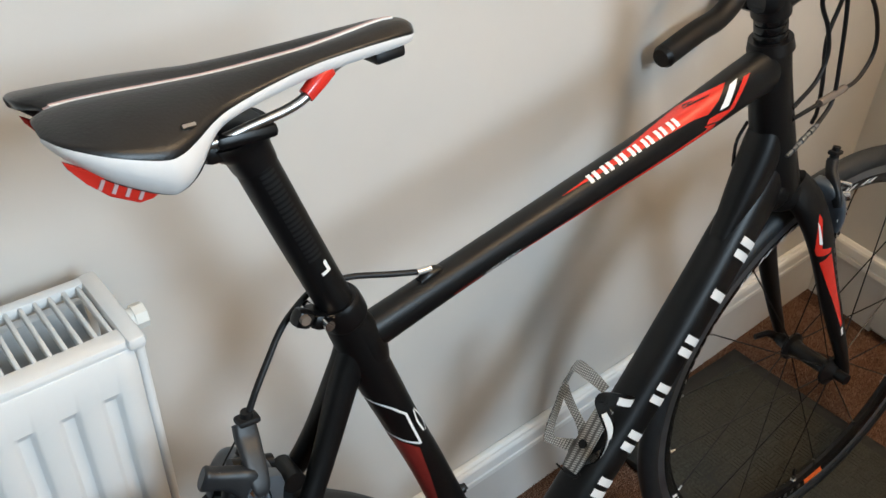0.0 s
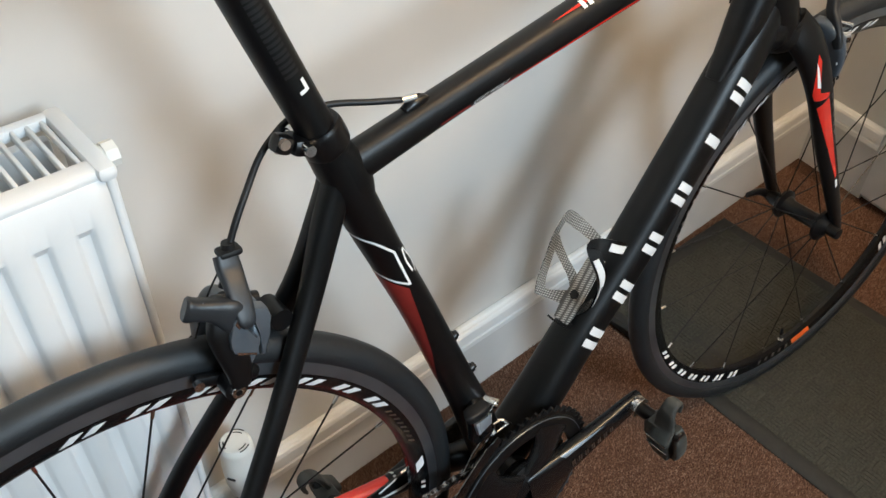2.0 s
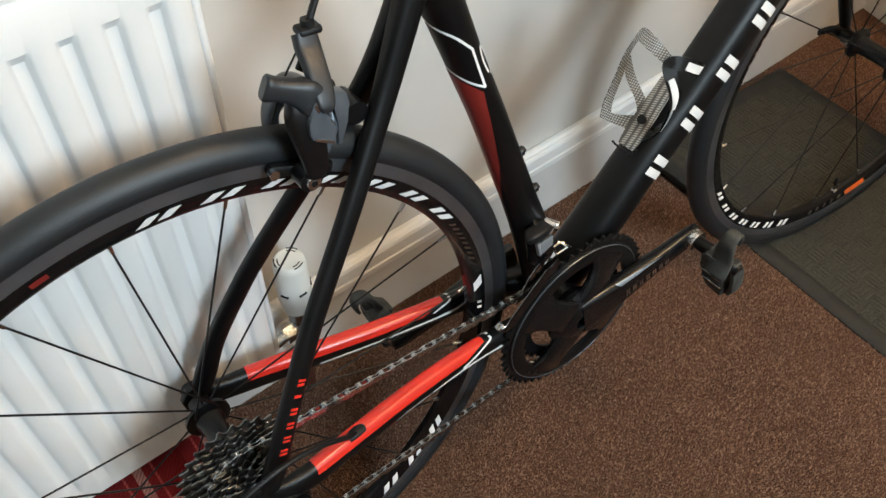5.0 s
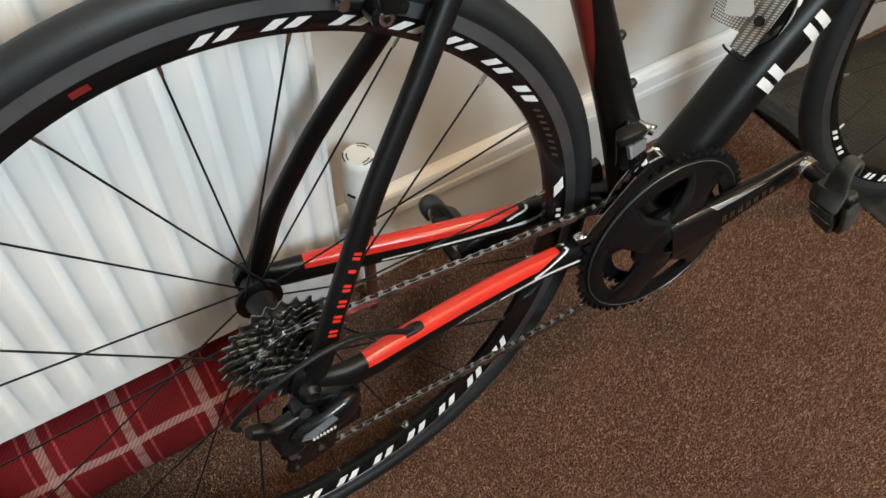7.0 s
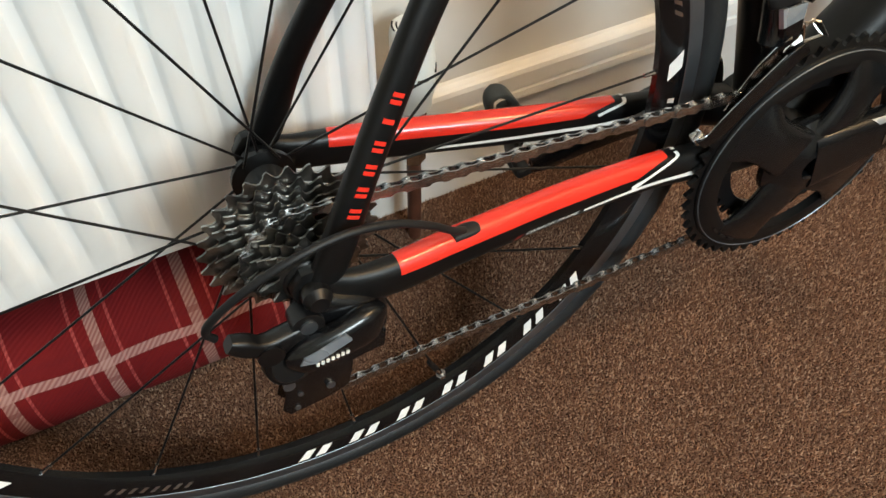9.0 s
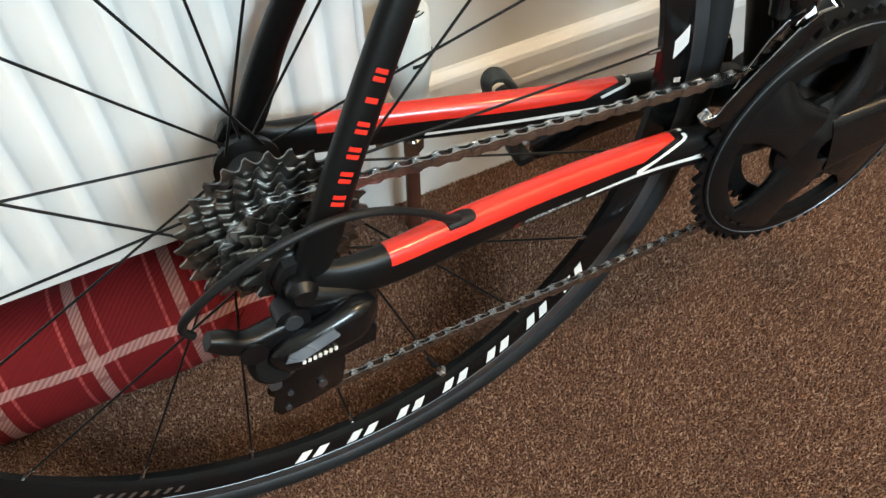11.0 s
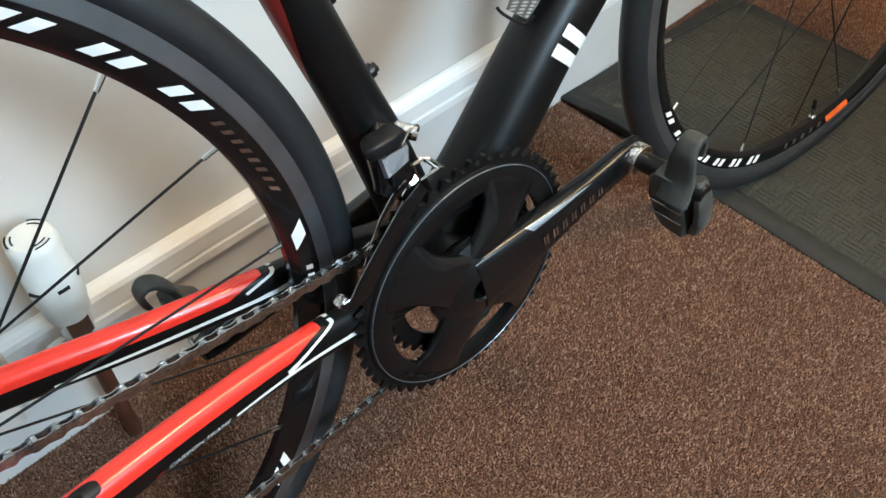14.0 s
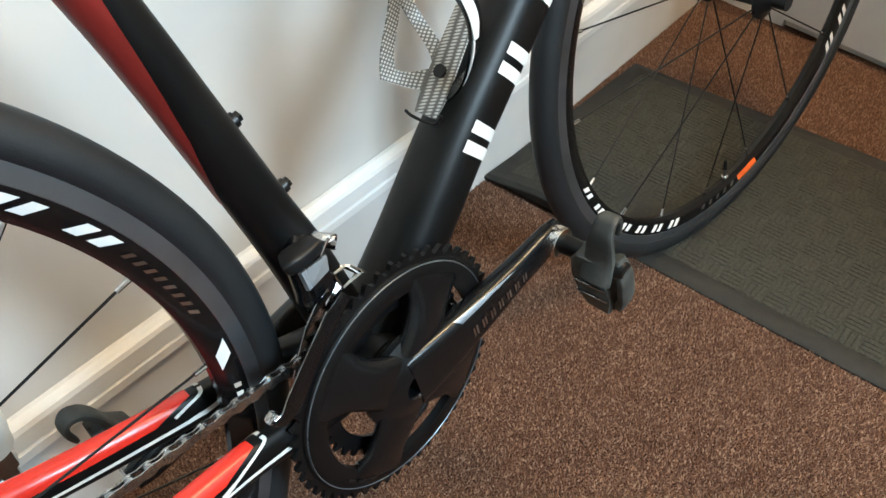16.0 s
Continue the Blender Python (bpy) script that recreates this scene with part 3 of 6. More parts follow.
def draught_excluder():
    """A stuffed tartan roll on the carpet under the radiator."""
    x0, x1, seg = -1.35, 0.003, 28
    bm = bmesh.new()
    uv = bm.loops.layers.uv.new("UVMap")
    rows = []
    n = 46
    for i in range(n + 1):
        x = x0 + (x1 - x0) * i / n
        end = min(1.0, max(0.0, (x1 - x) / 0.02)) ** 0.5 * 0.12 + 0.88
        sag = 0.004 * math.sin(i * 1.7) + 0.003 * math.sin(i * 0.6)
        row = []
        for k in range(seg):
            a = 2 * math.pi * k / seg
            ry, rz = 0.062 * end + sag * 0.5, 0.072 * end + sag
            y, z = ry * math.cos(a), rz * math.sin(a)
            z = max(z, -rz * 0.86)
            row.append(bm.verts.new((x, y, z + rz * 0.86)))
        rows.append(row)
    for i in range(n):
        for k in range(seg):
            f = bm.faces.new((rows[i][k], rows[i][(k + 1) % seg], rows[i + 1][(k + 1) % seg], rows[i + 1][k]))
            for loop, (ii, kk) in zip(f.loops, ((i, k), (i, k + 1), (i + 1, k + 1), (i + 1, k))):
                loop[uv].uv = ((x1 - x0) * ii / n + 0.0330, kk * 0.43 / seg + 0.118)
    cloth = tartan_material()
    ob = thing("draught_excluder", ROOM @ pose(0, -0.072, 0))
    ends = [[v.co.copy() for v in rows[0]], [v.co.copy() for v in rows[-1]]]
    part("cover", bm, cloth, ob)
    for side, ring_co in zip((-1, 1), ends):  # gathered end panels with a corded seam
        bm = bmesh.new()
        c = sum(ring_co, Vector()) / len(ring_co) + V(side * 0.010, 0, 0)
        outer = [bm.verts.new(p) for p in ring_co]
        inner = [bm.verts.new(c + (p - c) * 0.55 + V(side * 0.006, 0, 0)) for p in ring_co]
        for k in range(len(outer)):
            bm.faces.new((outer[k], outer[(k + 1) % len(outer)], inner[(k + 1) % len(outer)], inner[k]))
        bm.faces.new(inner)
        part("end_panel", bm, cloth, ob)
        part("seam", cable([tuple(p) for p in ring_co + ring_co[:1]], 0.0018, 2, 6), cloth, ob)
    tagged(ob, "stuffed red tartan draught excluder lying under the radiator", "draught excluder")


draught_excluder()


def carpet_pile():
    """Short twisted tufts over the stretch of carpet round the bicycle, some two millimetres apart."""
    rng = np.random.default_rng(5)
    xs, ys = np.arange(-0.26, 1.62, 0.0022), np.arange(-0.60, 0.250, 0.0022)
    gx, gy = (g.ravel() for g in np.meshgrid(xs, ys))
    keep = (gx > 0.25) | (gy > -0.50)
    gx, gy = gx[keep], gy[keep]
    n = len(gx)
    gx, gy = gx + rng.uniform(-0.0009, 0.0009, n), gy + rng.uniform(-0.0009, 0.0009, n) + SLOPE * gx
    mx, my = gx - 1.1257, gy + 0.0756
    free = ~((np.abs(mx) < 0.215) & (np.abs(my) < 0.368)) & (gx < 1.675 - 0.166 * (0.335 - gy))
    gx, gy = gx[free], gy[free]
    n = len(gx)
    turn, lean, way = rng.uniform(0, 6.283, n), rng.uniform(0.0006, 0.0030, n), rng.uniform(0, 6.283, n)
    high, wide = rng.uniform(0.0030, 0.0056, n), rng.uniform(0.0009, 0.0015, n)
    co = np.zeros((n, 5, 3))
    for k in range(4):
        a = turn + k * math.pi / 2
        r = wide * (1.0 if k % 2 else 0.55)
        co[:, k, 0], co[:, k, 1] = gx + r * np.cos(a), gy + r * np.sin(a)
    co[:, 4, 0], co[:, 4, 1], co[:, 4, 2] = gx + lean * np.cos(way), gy + lean * np.sin(way), high
    base = (np.arange(n) * 5)[:, None]
    tri = np.concatenate([base + np.array(f) for f in ((0, 1, 4), (1, 2, 4), (2, 3, 4), (3, 0, 4))], 1).reshape(-1, 3)
    me = bpy.data.meshes.new("carpet_pile")
    me.vertices.add(n * 5)
    me.vertices.foreach_set("co", co.ravel())
    me.loops.add(len(tri) * 3)
    me.loops.foreach_set("vertex_index", tri.ravel().astype(np.int32))
    me.polygons.add(len(tri))
    me.polygons.foreach_set("loop_start", np.arange(0, len(tri) * 3, 3, dtype=np.int32))
    me.update(calc_edges=True)
    me.materials.append(M_PILE)
    tagged(new("carpet_pile", me), "twisted brown and beige carpet pile on the floor", "carpet", kind="stuff")


carpet_pile()
# ---- the bicycle: coordinates from the rear axle, x forward, y to its left, z up ----
bike = tagged(thing("road_bicycle", LEAN @ pose(0, 0, HUB)), "matt black carbon road bicycle with red decals beside the wall", "bicycle")


def mirrored(rows):
    return [(r[0], -r[1], *r[2:]) for r in rows]


T_SEAT = Tube([(0.4056, 0, -0.045, 0.0235, 0.022), (0.3960, 0, -0.010, 0.0228, 0.021), (0.3740, 0, 0.062, 0.0212, 0.0185), (0.3560, 0, 0.112, 0.0190, 0.0168), (0.3285, 0, 0.187, 0.0174, 0.0160),
               (0.3045, 0, 0.2515, 0.0165, 0.0155), (0.2805, 0, 0.3100, 0.0165, 0.0155), (0.2560, 0, 0.3720, 0.0178, 0.0165), (0.2425, 0, 0.4090, 0.0178, 0.0170), (0.2290, 0, 0.4470, 0.0172, 0.0172)])
T_TOP = Tube([(0.240, 0, 0.4140, 0.0170, 0.0135), (0.265, 0, 0.4205, 0.0160, 0.0140), (0.364, 0, 0.4440, 0.0148, 0.0140), (0.474, 0, 0.4680, 0.0165, 0.0155),
              (0.605, 0, 0.4965, 0.0195, 0.0175), (0.719, 0, 0.5260, 0.0240, 0.0190), (0.758, 0, 0.5345, 0.0250, 0.0192), (0.778, 0, 0.5370, 0.0150, 0.0140)], power=2.3)
T_HEAD = Tube([(0.8319, 0.0000, 0.3714, 0.0300, 0.0275), (0.8172, 0.0000, 0.4028, 0.0295, 0.0265), (0.7965, 0.0000, 0.4553, 0.0272, 0.0235), (0.7744, 0.0000, 0.5125, 0.0251, 0.0217), (0.7602, 0.0000, 0.5575, 0.0218, 0.0208)])
T_DOWN = Tube([(0.4056, 0, -0.0620, 0.026, 0.030), (0.4720, 0, 0.0020, 0.0285, 0.0285), (0.5380, 0, 0.0780, 0.0280, 0.0270), (0.6110, 0, 0.1550, 0.0280, 0.0262),
               (0.7000, 0, 0.2640, 0.0285, 0.0258), (0.7600, 0, 0.3420, 0.0300, 0.0250), (0.7900, 0, 0.3830, 0.0290, 0.0232), (0.8060, 0, 0.4120, 0.0215, 0.0190), (0.8120, 0, 0.4280, 0.0080, 0.0080)], power=2.4)
STAY = [(0.0030, -0.0687, -0.0004, 0.0119, 0.0050), (0.0249, -0.0687, -0.0104, 0.0139, 0.0075), (0.0567, -0.0662, -0.0146, 0.0149, 0.0090), (0.1084, -0.0577, -0.0174, 0.0149, 0.0095),
        (0.1980, -0.0438, -0.0254, 0.0149, 0.0095), (0.2806, -0.0358, -0.0343, 0.0154, 0.0095), (0.3472, -0.0329, -0.0452, 0.0169, 0.0119), (0.3919, -0.0249, -0.0524, 0.0179, 0.0159)]
SEATSTAY = [(0.0043, -0.0682, -0.0024, 0.0109, 0.0054), (0.0178, -0.0682, 0.0255, 0.0114, 0.0064), (0.0360, -0.0648, 0.0682, 0.0101, 0.0067), (0.0650, -0.0554, 0.1230, 0.0097, 0.0067), (0.0911, -0.0465, 0.1668, 0.0096, 0.0067),
            (0.1435, -0.0300, 0.2433, 0.0097, 0.0069), (0.1930, -0.0120, 0.3198, 0.0107, 0.0078), (0.2253, -0.0030, 0.3860, 0.0130, 0.0105), (0.2400, -0.0015, 0.4180, 0.0140, 0.0120)]
T_STAY, T_STAYL = Tube(STAY, power=2.6), Tube(mirrored(STAY), power=2.6)
T_SS, T_SSL = Tube(SEATSTAY, power=2.4), Tube(mirrored(SEATSTAY), power=2.4)


def build_frame():
    bm = bmesh.new()
    for t in (T_SEAT, T_TOP, T_HEAD, T_DOWN, T_STAY, T_STAYL, T_SS, T_SSL):
        t.mesh(bm)
    cyl(bm, (0.4091, -0.035, -0.0541), (0.4091, 0.035, -0.0541), 0.026, n=32)
    cyl(bm, (0.168, -0.013, 0.3150), (0.168, 0.013, 0.3150), 0.0095)
    # fillet bodies where tubes meet
    Tube([(0.730, 0, 0.338, 0.010, 0.012), (0.765, 0, 0.396, 0.021, 0.0195), (0.784, 0, 0.446, 0.021, 0.0205), (0.784, 0, 0.492, 0.010, 0.012)], power=2.4).mesh(bm)
    Tube([(0.790, 0, 0.360, 0.016, 0.016), (0.815, 0, 0.378, 0.028, 0.0255), (0.834, 0, 0.384, 0.020, 0.022)], power=2.3).mesh(bm)
    Tube([(0.256, 0, 0.372, 0.012, 0.012), (0.2495, 0, 0.398, 0.0190, 0.0165), (0.2425, 0, 0.420, 0.0182, 0.0172), (0.2335, 0, 0.436, 0.0165, 0.0170)]).mesh(bm)
    for s in (-1, 1):
        plate([(-0.012, -0.010), (0.010, -0.018), (0.016, 0.004), (0.012, 0.018), (-0.006, 0.016), (-0.014, 0.004)], s * 0.0640, s * 0.0715, 0.0015, bm)
    return part("frame", bm, M_CARBON, bike)


FRAME = build_frame()


def decal(tube, outline, mat, name="stripe", label="", lift=0.0005, parent=None):
    return part(name, tube.decal(outline, lift), mat, parent or FRAME, label)


def bar_glyphs(tube, s0, pitch, n, length, a0, a1, mat, name="lettering", bars=2, lift=0.0006, parent=None, skip=()):
    """Plain printed blocks in a row along a tube."""
    for k in range(n):
        s = s0 + pitch * k
        bm = bmesh.new()
        b = 1 if k in skip else bars
        for j in range(b):
            if b == 1:
                lo, hi = s + length * 0.32, s + length * 0.68
            else:
                lo, hi = s + length * j / b, s + length * (j + 0.62) / b
            q = [bm.verts.new((x, radians(a) * 0.02, 0)) for x, a in ((lo, a0), (hi, a0), (hi, a1), (lo, a1))]
            bm.faces.new(q)
        part(name, tube.lay(bm, lift), mat, parent or FRAME)


def wheel(parent_name, m, left_flange, right_flange, label):
    rim = bmesh.new()
    prof = [(0.3125, 0.0080), (0.3165, 0.0084), (0.3170, 0.0098), (0.3050, 0.0102), (0.3035, 0.0098), (0.3020, 0.0100), (0.2975, 0.0086), (0.2915, 0.0062), (0.2868, 0.0030)]
    ring(prof + [(r, -y) for r, y in prof[::-1]], 144, bm=rim)
    w = part(parent_name, rim, M_GLOSS, bike, label, at=m)
    tp = [(0.3150, 0.0090), (0.3195, 0.0128), (0.3250, 0.0140), (0.3312, 0.0128), (0.3370, 0.0088), (0.3402, 0.0034)]
    tp = tp + [(r, -y) for r, y in tp[::-1]]
    part("tyre", ring(tp + [(0.3140, -0.0060), (0.3140, 0.0060)], 160), M_RUBBER, w, "slick black rubber tyre")
    for s in (-1, 1):
        part("brake_track", ring([(0.3166, s * 0.0097), (0.3166, s * 0.01035), (0.3058, s * 0.0106), (0.3050, s * 0.0099)], 144), M_RIM, w, "machined silver brake track")
    # hub
    prof = [(0.0055, left_flange + 0.022), (0.0105, left_flange + 0.022), (0.0115, left_flange + 0.012), (0.0150, left_flange + 0.006), (0.0225, left_flange + 0.0025), (0.0225, left_flange - 0.0015), (0.0150, left_flange - 0.005),
            (0.0120, left_flange - 0.014), (0.0120, right_flange + 0.012), (0.0150, right_flange + 0.005), (0.0245, right_flange + 0.002), (0.0245, right_flange - 0.002),
            (0.0160, right_flange - 0.005), (0.0110, right_flange - 0.010), (0.0055, right_flange - 0.012)]
    part("hub", ring(prof, 48), M_BLACK, w)
    return w


def spokes(w, angles, flange, r_hub):
    """Rows: the angle at the rim, and how far round the hub the inner end lies from it."""
    for a, turn_deg in angles:
        bm = bmesh.new()
        b = radians(a)
        hub_a = b + radians(turn_deg)
        p = V(r_hub * math.cos(hub_a), flange, r_hub * math.sin(hub_a))
        q = V(0.2880 * math.cos(b), 0.0, 0.2880 * math.sin(b))
        d = (p - q).normalized()
        cyl(bm, p, q, 0.00095, n=8)
        part("spoke", bm, M_BLACK, w)
        bm = bmesh.new()
        cyl(bm, q - d * 0.001, q + d * 0.011, 0.0021, 0.0017, n=8)
        part("nipple", bm, M_CHROME, w)


R_REAR = wheel("rear_wheel", pose(0, 0, 0), 0.038, -0.0155, "black rear wheel with silver brake track")
spokes(R_REAR, [(25.0, 8), (61.0, 11), (95.6, -5), (130.1, -12), (166.0, -30), (203.5, -8), (239.7, 8), (275.7, -8), (311.7, 8), (347.7, -8)], 0.040, 0.0200)
spokes(R_REAR, [(5.7, 86), (41.7, -86), (149.7, 86), (185.7, -86), (221.7, 86), (257.7, -86), (293.7, 86), (329.7, -86)], -0.016, 0.0260)
spokes(R_REAR, [(78.0, 45), (113.0, -53)], 0.029, 0.0235)
STEER = -6.7
FRONT = pose(1.0193, -0.0120, 0.0373, 0.46, 0, STEER)
R_FRONT = wheel("front_wheel", FRONT, 0.034, -0.034, "black front wheel standing on the door mat")
spokes(R_FRONT, [(10.7 + 40 * k, 8 - 16 * (k % 2)) for k in range(9)], 0.034, 0.019)
spokes(R_FRONT, [(30.7 + 40 * k, 8 - 16 * (k % 2)) for k in range(9)], -0.034, 0.019)

# seat post and clamp
T_POST = Tube([(0.2345, 0, 0.433, 0.0146, 0.0146), (0.1990, 0, 0.522, 0.0146, 0.0146), (0.1665, 0, 0.606, 0.0146, 0.0146)])
POST = part("seat_post", T_POST.mesh(), M_CARBON, bike)
# front end blocks
FORKR = [(0.8397, -0.0143, 0.3806, 0.0224, 0.0143), (0.8595, -0.0306, 0.3540, 0.0229, 0.0122), (0.8888, -0.0423, 0.2994, 0.0209, 0.0102), (0.9342, -0.0484, 0.2098, 0.0173, 0.0087), (0.9885, -0.0535, 0.1153, 0.0133, 0.0076),
         (1.0270, -0.0555, 0.0506, 0.0102, 0.0066), (1.0430, -0.0560, 0.0225, 0.0092, 0.0051)]
T_FORK = Tube(FORKR, power=2.4)
T_FORKL = Tube([(x + 0.010, -y + 0.001, z, a, b) for x, y, z, a, b in FORKR], power=2.4)
bm = bmesh.new()
T_FORK.mesh(bm)
T_FORKL.mesh(bm)
Tube([(0.8345, 0.0000, 0.3820, 0.0290, 0.0290), (0.8427, 0.0000, 0.3651, 0.0300, 0.0320), (0.8508, 0.0000, 0.3522, 0.0180, 0.0200)]).mesh(bm)
FORK = part("fork", bm, M_CARBON, bike, "matt black carbon fork with red and white decals")


# ---- saddle ----
def build_saddle():
    w = smooth_path([(0.0580, 0.040, 0.6650, 0.6615, 0.6580), (0.0650, 0.056, 0.6670, 0.6590, 0.6500), (0.085, 0.066, 0.6680, 0.6510, 0.6325), (0.110, 0.069, 0.6675, 0.6430, 0.6180), (0.122, 0.067, 0.6670, 0.6425, 0.6160),
                     (0.135, 0.060, 0.6665, 0.6455, 0.6215), (0.150, 0.050, 0.6660, 0.6495, 0.6365), (0.165, 0.042, 0.6655, 0.6520, 0.6420), (0.195, 0.033, 0.6660, 0.6560, 0.6465), (0.230, 0.0265, 0.6675, 0.6600, 0.6505),
                     (0.265, 0.0235, 0.6695, 0.6620, 0.6530), (0.300, 0.0200, 0.6715, 0.6625, 0.6545), (0.318, 0.0145, 0.6700, 0.6610, 0.6550), (0.3265, 0.0060, 0.6655, 0.6595, 0.6560)], 4)
    top, skirt = bmesh.new(), bmesh.new()
    n = 21
    rows, left, right = [], [], []
    for x, half, z, edge, low in w:
        row = []
        for k in range(n):
            u = -1 + 2 * k / (n - 1)
            y = half * u
            notch = 0.014 * math.exp(-((u * half / 0.012) ** 2)) * max(0.0, 1 - (x - 0.058) / 0.030)
            dip = 0.0042 * math.exp(-((y / 0.008) ** 2)) * max(0.0, min(1.0, (0.30 - x) / 0.06))
            row.append(top.verts.new((x + notch, y, z - (z - edge) * abs(u) ** 2.8 - dip)))
        rows.append(row)
        for s, store in ((-1, left), (1, right)):
            store.append([skirt.verts.new((x, s * half * f, edge + (low - edge) * g)) for f, g in ((1.0, 0.0), (1.012, 0.15), (1.0, 0.45), (0.93, 0.8), (0.84, 1.0))])
    for a, b in zip(rows, rows[1:]):
        for k in range(n - 1):
            top.faces.new((a[k], a[k + 1], b[k + 1], b[k]))
    for store in (left, right):
        for a, b in zip(store, store[1:]):
            for k in range(4):
                skirt.faces.new((a[k], a[k + 1], b[k + 1], b[k]))
    for k in range(4):  # close the nose
        skirt.faces.new((left[-1][k], left[-1][k + 1], right[-1][k + 1], right[-1][k]))
    sad = part("saddle", top, M_LEATHER, bike, "black and white saddle with red trim", at=pose(0.0055, 0, 0.0228, 0, -1.26) @ Matrix.Scale(0.9427, 4))
    mod = sad.modifiers.new("thickness", "SOLIDIFY")
    mod.thickness, mod.offset = 0.006, -1
    part("skirt", skirt, M_WHITEVINYL, sad, "white padded skirt")
    bm = bmesh.new()  # base shell under the cover
    a = [bm.verts.new((x, -half * 0.86, low + 0.004)) for x, half, z, edge, low in w[7:]]
    b = [bm.verts.new((x, half * 0.86, low + 0.004)) for x, half, z, edge, low in w[7:]]
    for k in range(len(a) - 1):
        bm.faces.new((a[k], a[k + 1], b[k + 1], b[k]))
    nose = bmesh.new()
    box(nose, (0.3000, -0.004, 0.6500), (0.026, 0.022, 0.010), turn=Matrix.Rotation(radians(-6), 4, "Y"), bevel=0.003)
    part("nose_clip", nose, M_PLASTIC, sad)
    shell = part("base_shell", bm, M_PLASTIC, sad)
    mod = shell.modifiers.new("thickness", "SOLIDIFY")
    mod.thickness = 0.003
    for off, mat in ((-0.0030, M_WHITEVINYL), (-0.0010, M_PINK), (0.0010, M_PINK)):  # piping along the centre channel
        pts = []
        for x, half, z, edge, low in w[2:-6:2]:
            y = off * min(1.0, half / 0.03)
            pts.append((x + (0.010 if x < 0.070 else 0.0), y, z - (z - edge) * abs(y / half) ** 2.8 - 0.0042 * math.exp(-((y / 0.008) ** 2)) * max(0.0, min(1.0, (0.30 - x) / 0.06)) + 0.0004))
        part("piping", cable(pts, 0.0009, 3, 8), mat, sad)
    for s in (-1, 1):  # red rear panels
        bm = plate([(0.0625, 0.6515), (0.085, 0.6360), (0.111, 0.6195), (0.1040, 0.6168), (0.0965, 0.6165), (0.082, 0.6250), (0.0715, 0.6360), (0.0640, 0.6470)], s * 0.0525 if s < 0 else 0.030, s * 0.0560 if s < 0 else 0.0335, 0.0006)
        pan = part("rear_panel", bm, M_RED, sad, "red rear panel with pale print")
        for k in range(4):
            bm = bmesh.new()
            box(bm, (0.0785 + 0.0066 * k, s * 0.0562 if s < 0 else 0.0337, 0.6335 - 0.0040 * k), (0.0022, 0.0012, 0.0062), turn=Matrix.Rotation(radians(30), 4, "Y"))
            part("lettering", bm, M_PINK, pan, smooth=False)
    for s in (-1, 1):
        rail = [(0.268, s * 0.012, 0.6560), (0.250, s * 0.0175, 0.6520), (0.2360, s * 0.0205, 0.6460), (0.2245, s * 0.0220, 0.6385), (0.210, s * 0.0220, 0.6335), (0.182, s * 0.0220, 0.6290), (0.157, s * 0.0220, 0.6250), (0.125, s * 0.0240, 0.6280), (0.100, s * 0.0270, 0.6400)]
        r = part("rail", cable(rail, 0.0035), M_RAIL, sad, "bare metal saddle rail")
        bm = Tube([(0.247, s * 0.0180, 0.6520, 0.0048, 0.0048), (0.2360, s * 0.0205, 0.6465, 0.0056, 0.0054), (0.2255, s * 0.0220, 0.6395, 0.0050, 0.0050)], power=2.8).mesh()
        part("rail_clip", bm, M_RED, r, "red rail clip")
    bm = bmesh.new()
    box(bm, (0.1330, -0.0545, 0.6530), (0.008, 0.0022, 0.002), turn=Matrix.Rotation(radians(40), 4, "X"))
    part("badge", bm, M_RAIL, sad, smooth=False)
    return sad


build_saddle()

# seat post head, clamp and printed blocks
bm = bmesh.new()
Tube([(0.1740, 0, 0.586, 0.0150, 0.0150), (0.1690, 0, 0.598, 0.0165, 0.0165), (0.1650, 0, 0.6060, 0.0215, 0.0190), (0.1630, 0, 0.6120, 0.0225, 0.0245)], power=2.6).mesh(bm)
box(bm, (0.1622, 0, 0.6142), (0.0415, 0.051, 0.0095), bevel=0.004)
box(bm, (0.1595, 0, 0.6040), (0.045, 0.028, 0.015), bevel=0.005)
part("post_head", bm, M_BLACK, POST)
for k in range(10):
    bm = bmesh.new()
    s0 = 0.082 + 0.0086 * k
    for lo, hi in ((0, 0.0026), (0.0046, 0.0072)):
        q = [bm.verts.new((s0 + d, radians(a) * 0.02, 0)) for d, a in ((lo, -66), (hi, -66), (hi, -112), (lo, -112))]
        bm.faces.new(q)
    part("lettering", T_POST.lay(bm, 0.0003), M_GREYPRINT, POST)
for o in (((0.0660, -66), (0.0690, -66), (0.0690, -96), (0.0660, -96)), ((0.0690, -66), (0.0765, -66), (0.0765, -77), (0.0690, -77))):
    part("size_mark", T_POST.decal(o), M_WHITE, POST)
COLLAR = part("seat_clamp", Tube([(0.2330, 0.0000, 0.4405, 0.0176, 0.0176), (0.2318, 0.0000, 0.4430, 0.0188, 0.0186), (0.2265, 0.0000, 0.4560, 0.0188, 0.0186), (0.2245, 0.0000, 0.4610, 0.0172, 0.0172)]).mesh(), M_BLACK, bike)
bm = bmesh.new()
box(bm, (0.2085, 0.0000, 0.4510), (0.018, 0.024, 0.014), turn=Matrix.Rotation(radians(18), 4, "Y"), bevel=0.005)
part("clamp_lug", bm, M_BLACK, COLLAR)
bm = bmesh.new()
cyl(bm, (0.2085, -0.0190, 0.4525), (0.2085, 0.0170, 0.4525), 0.0042, n=16)
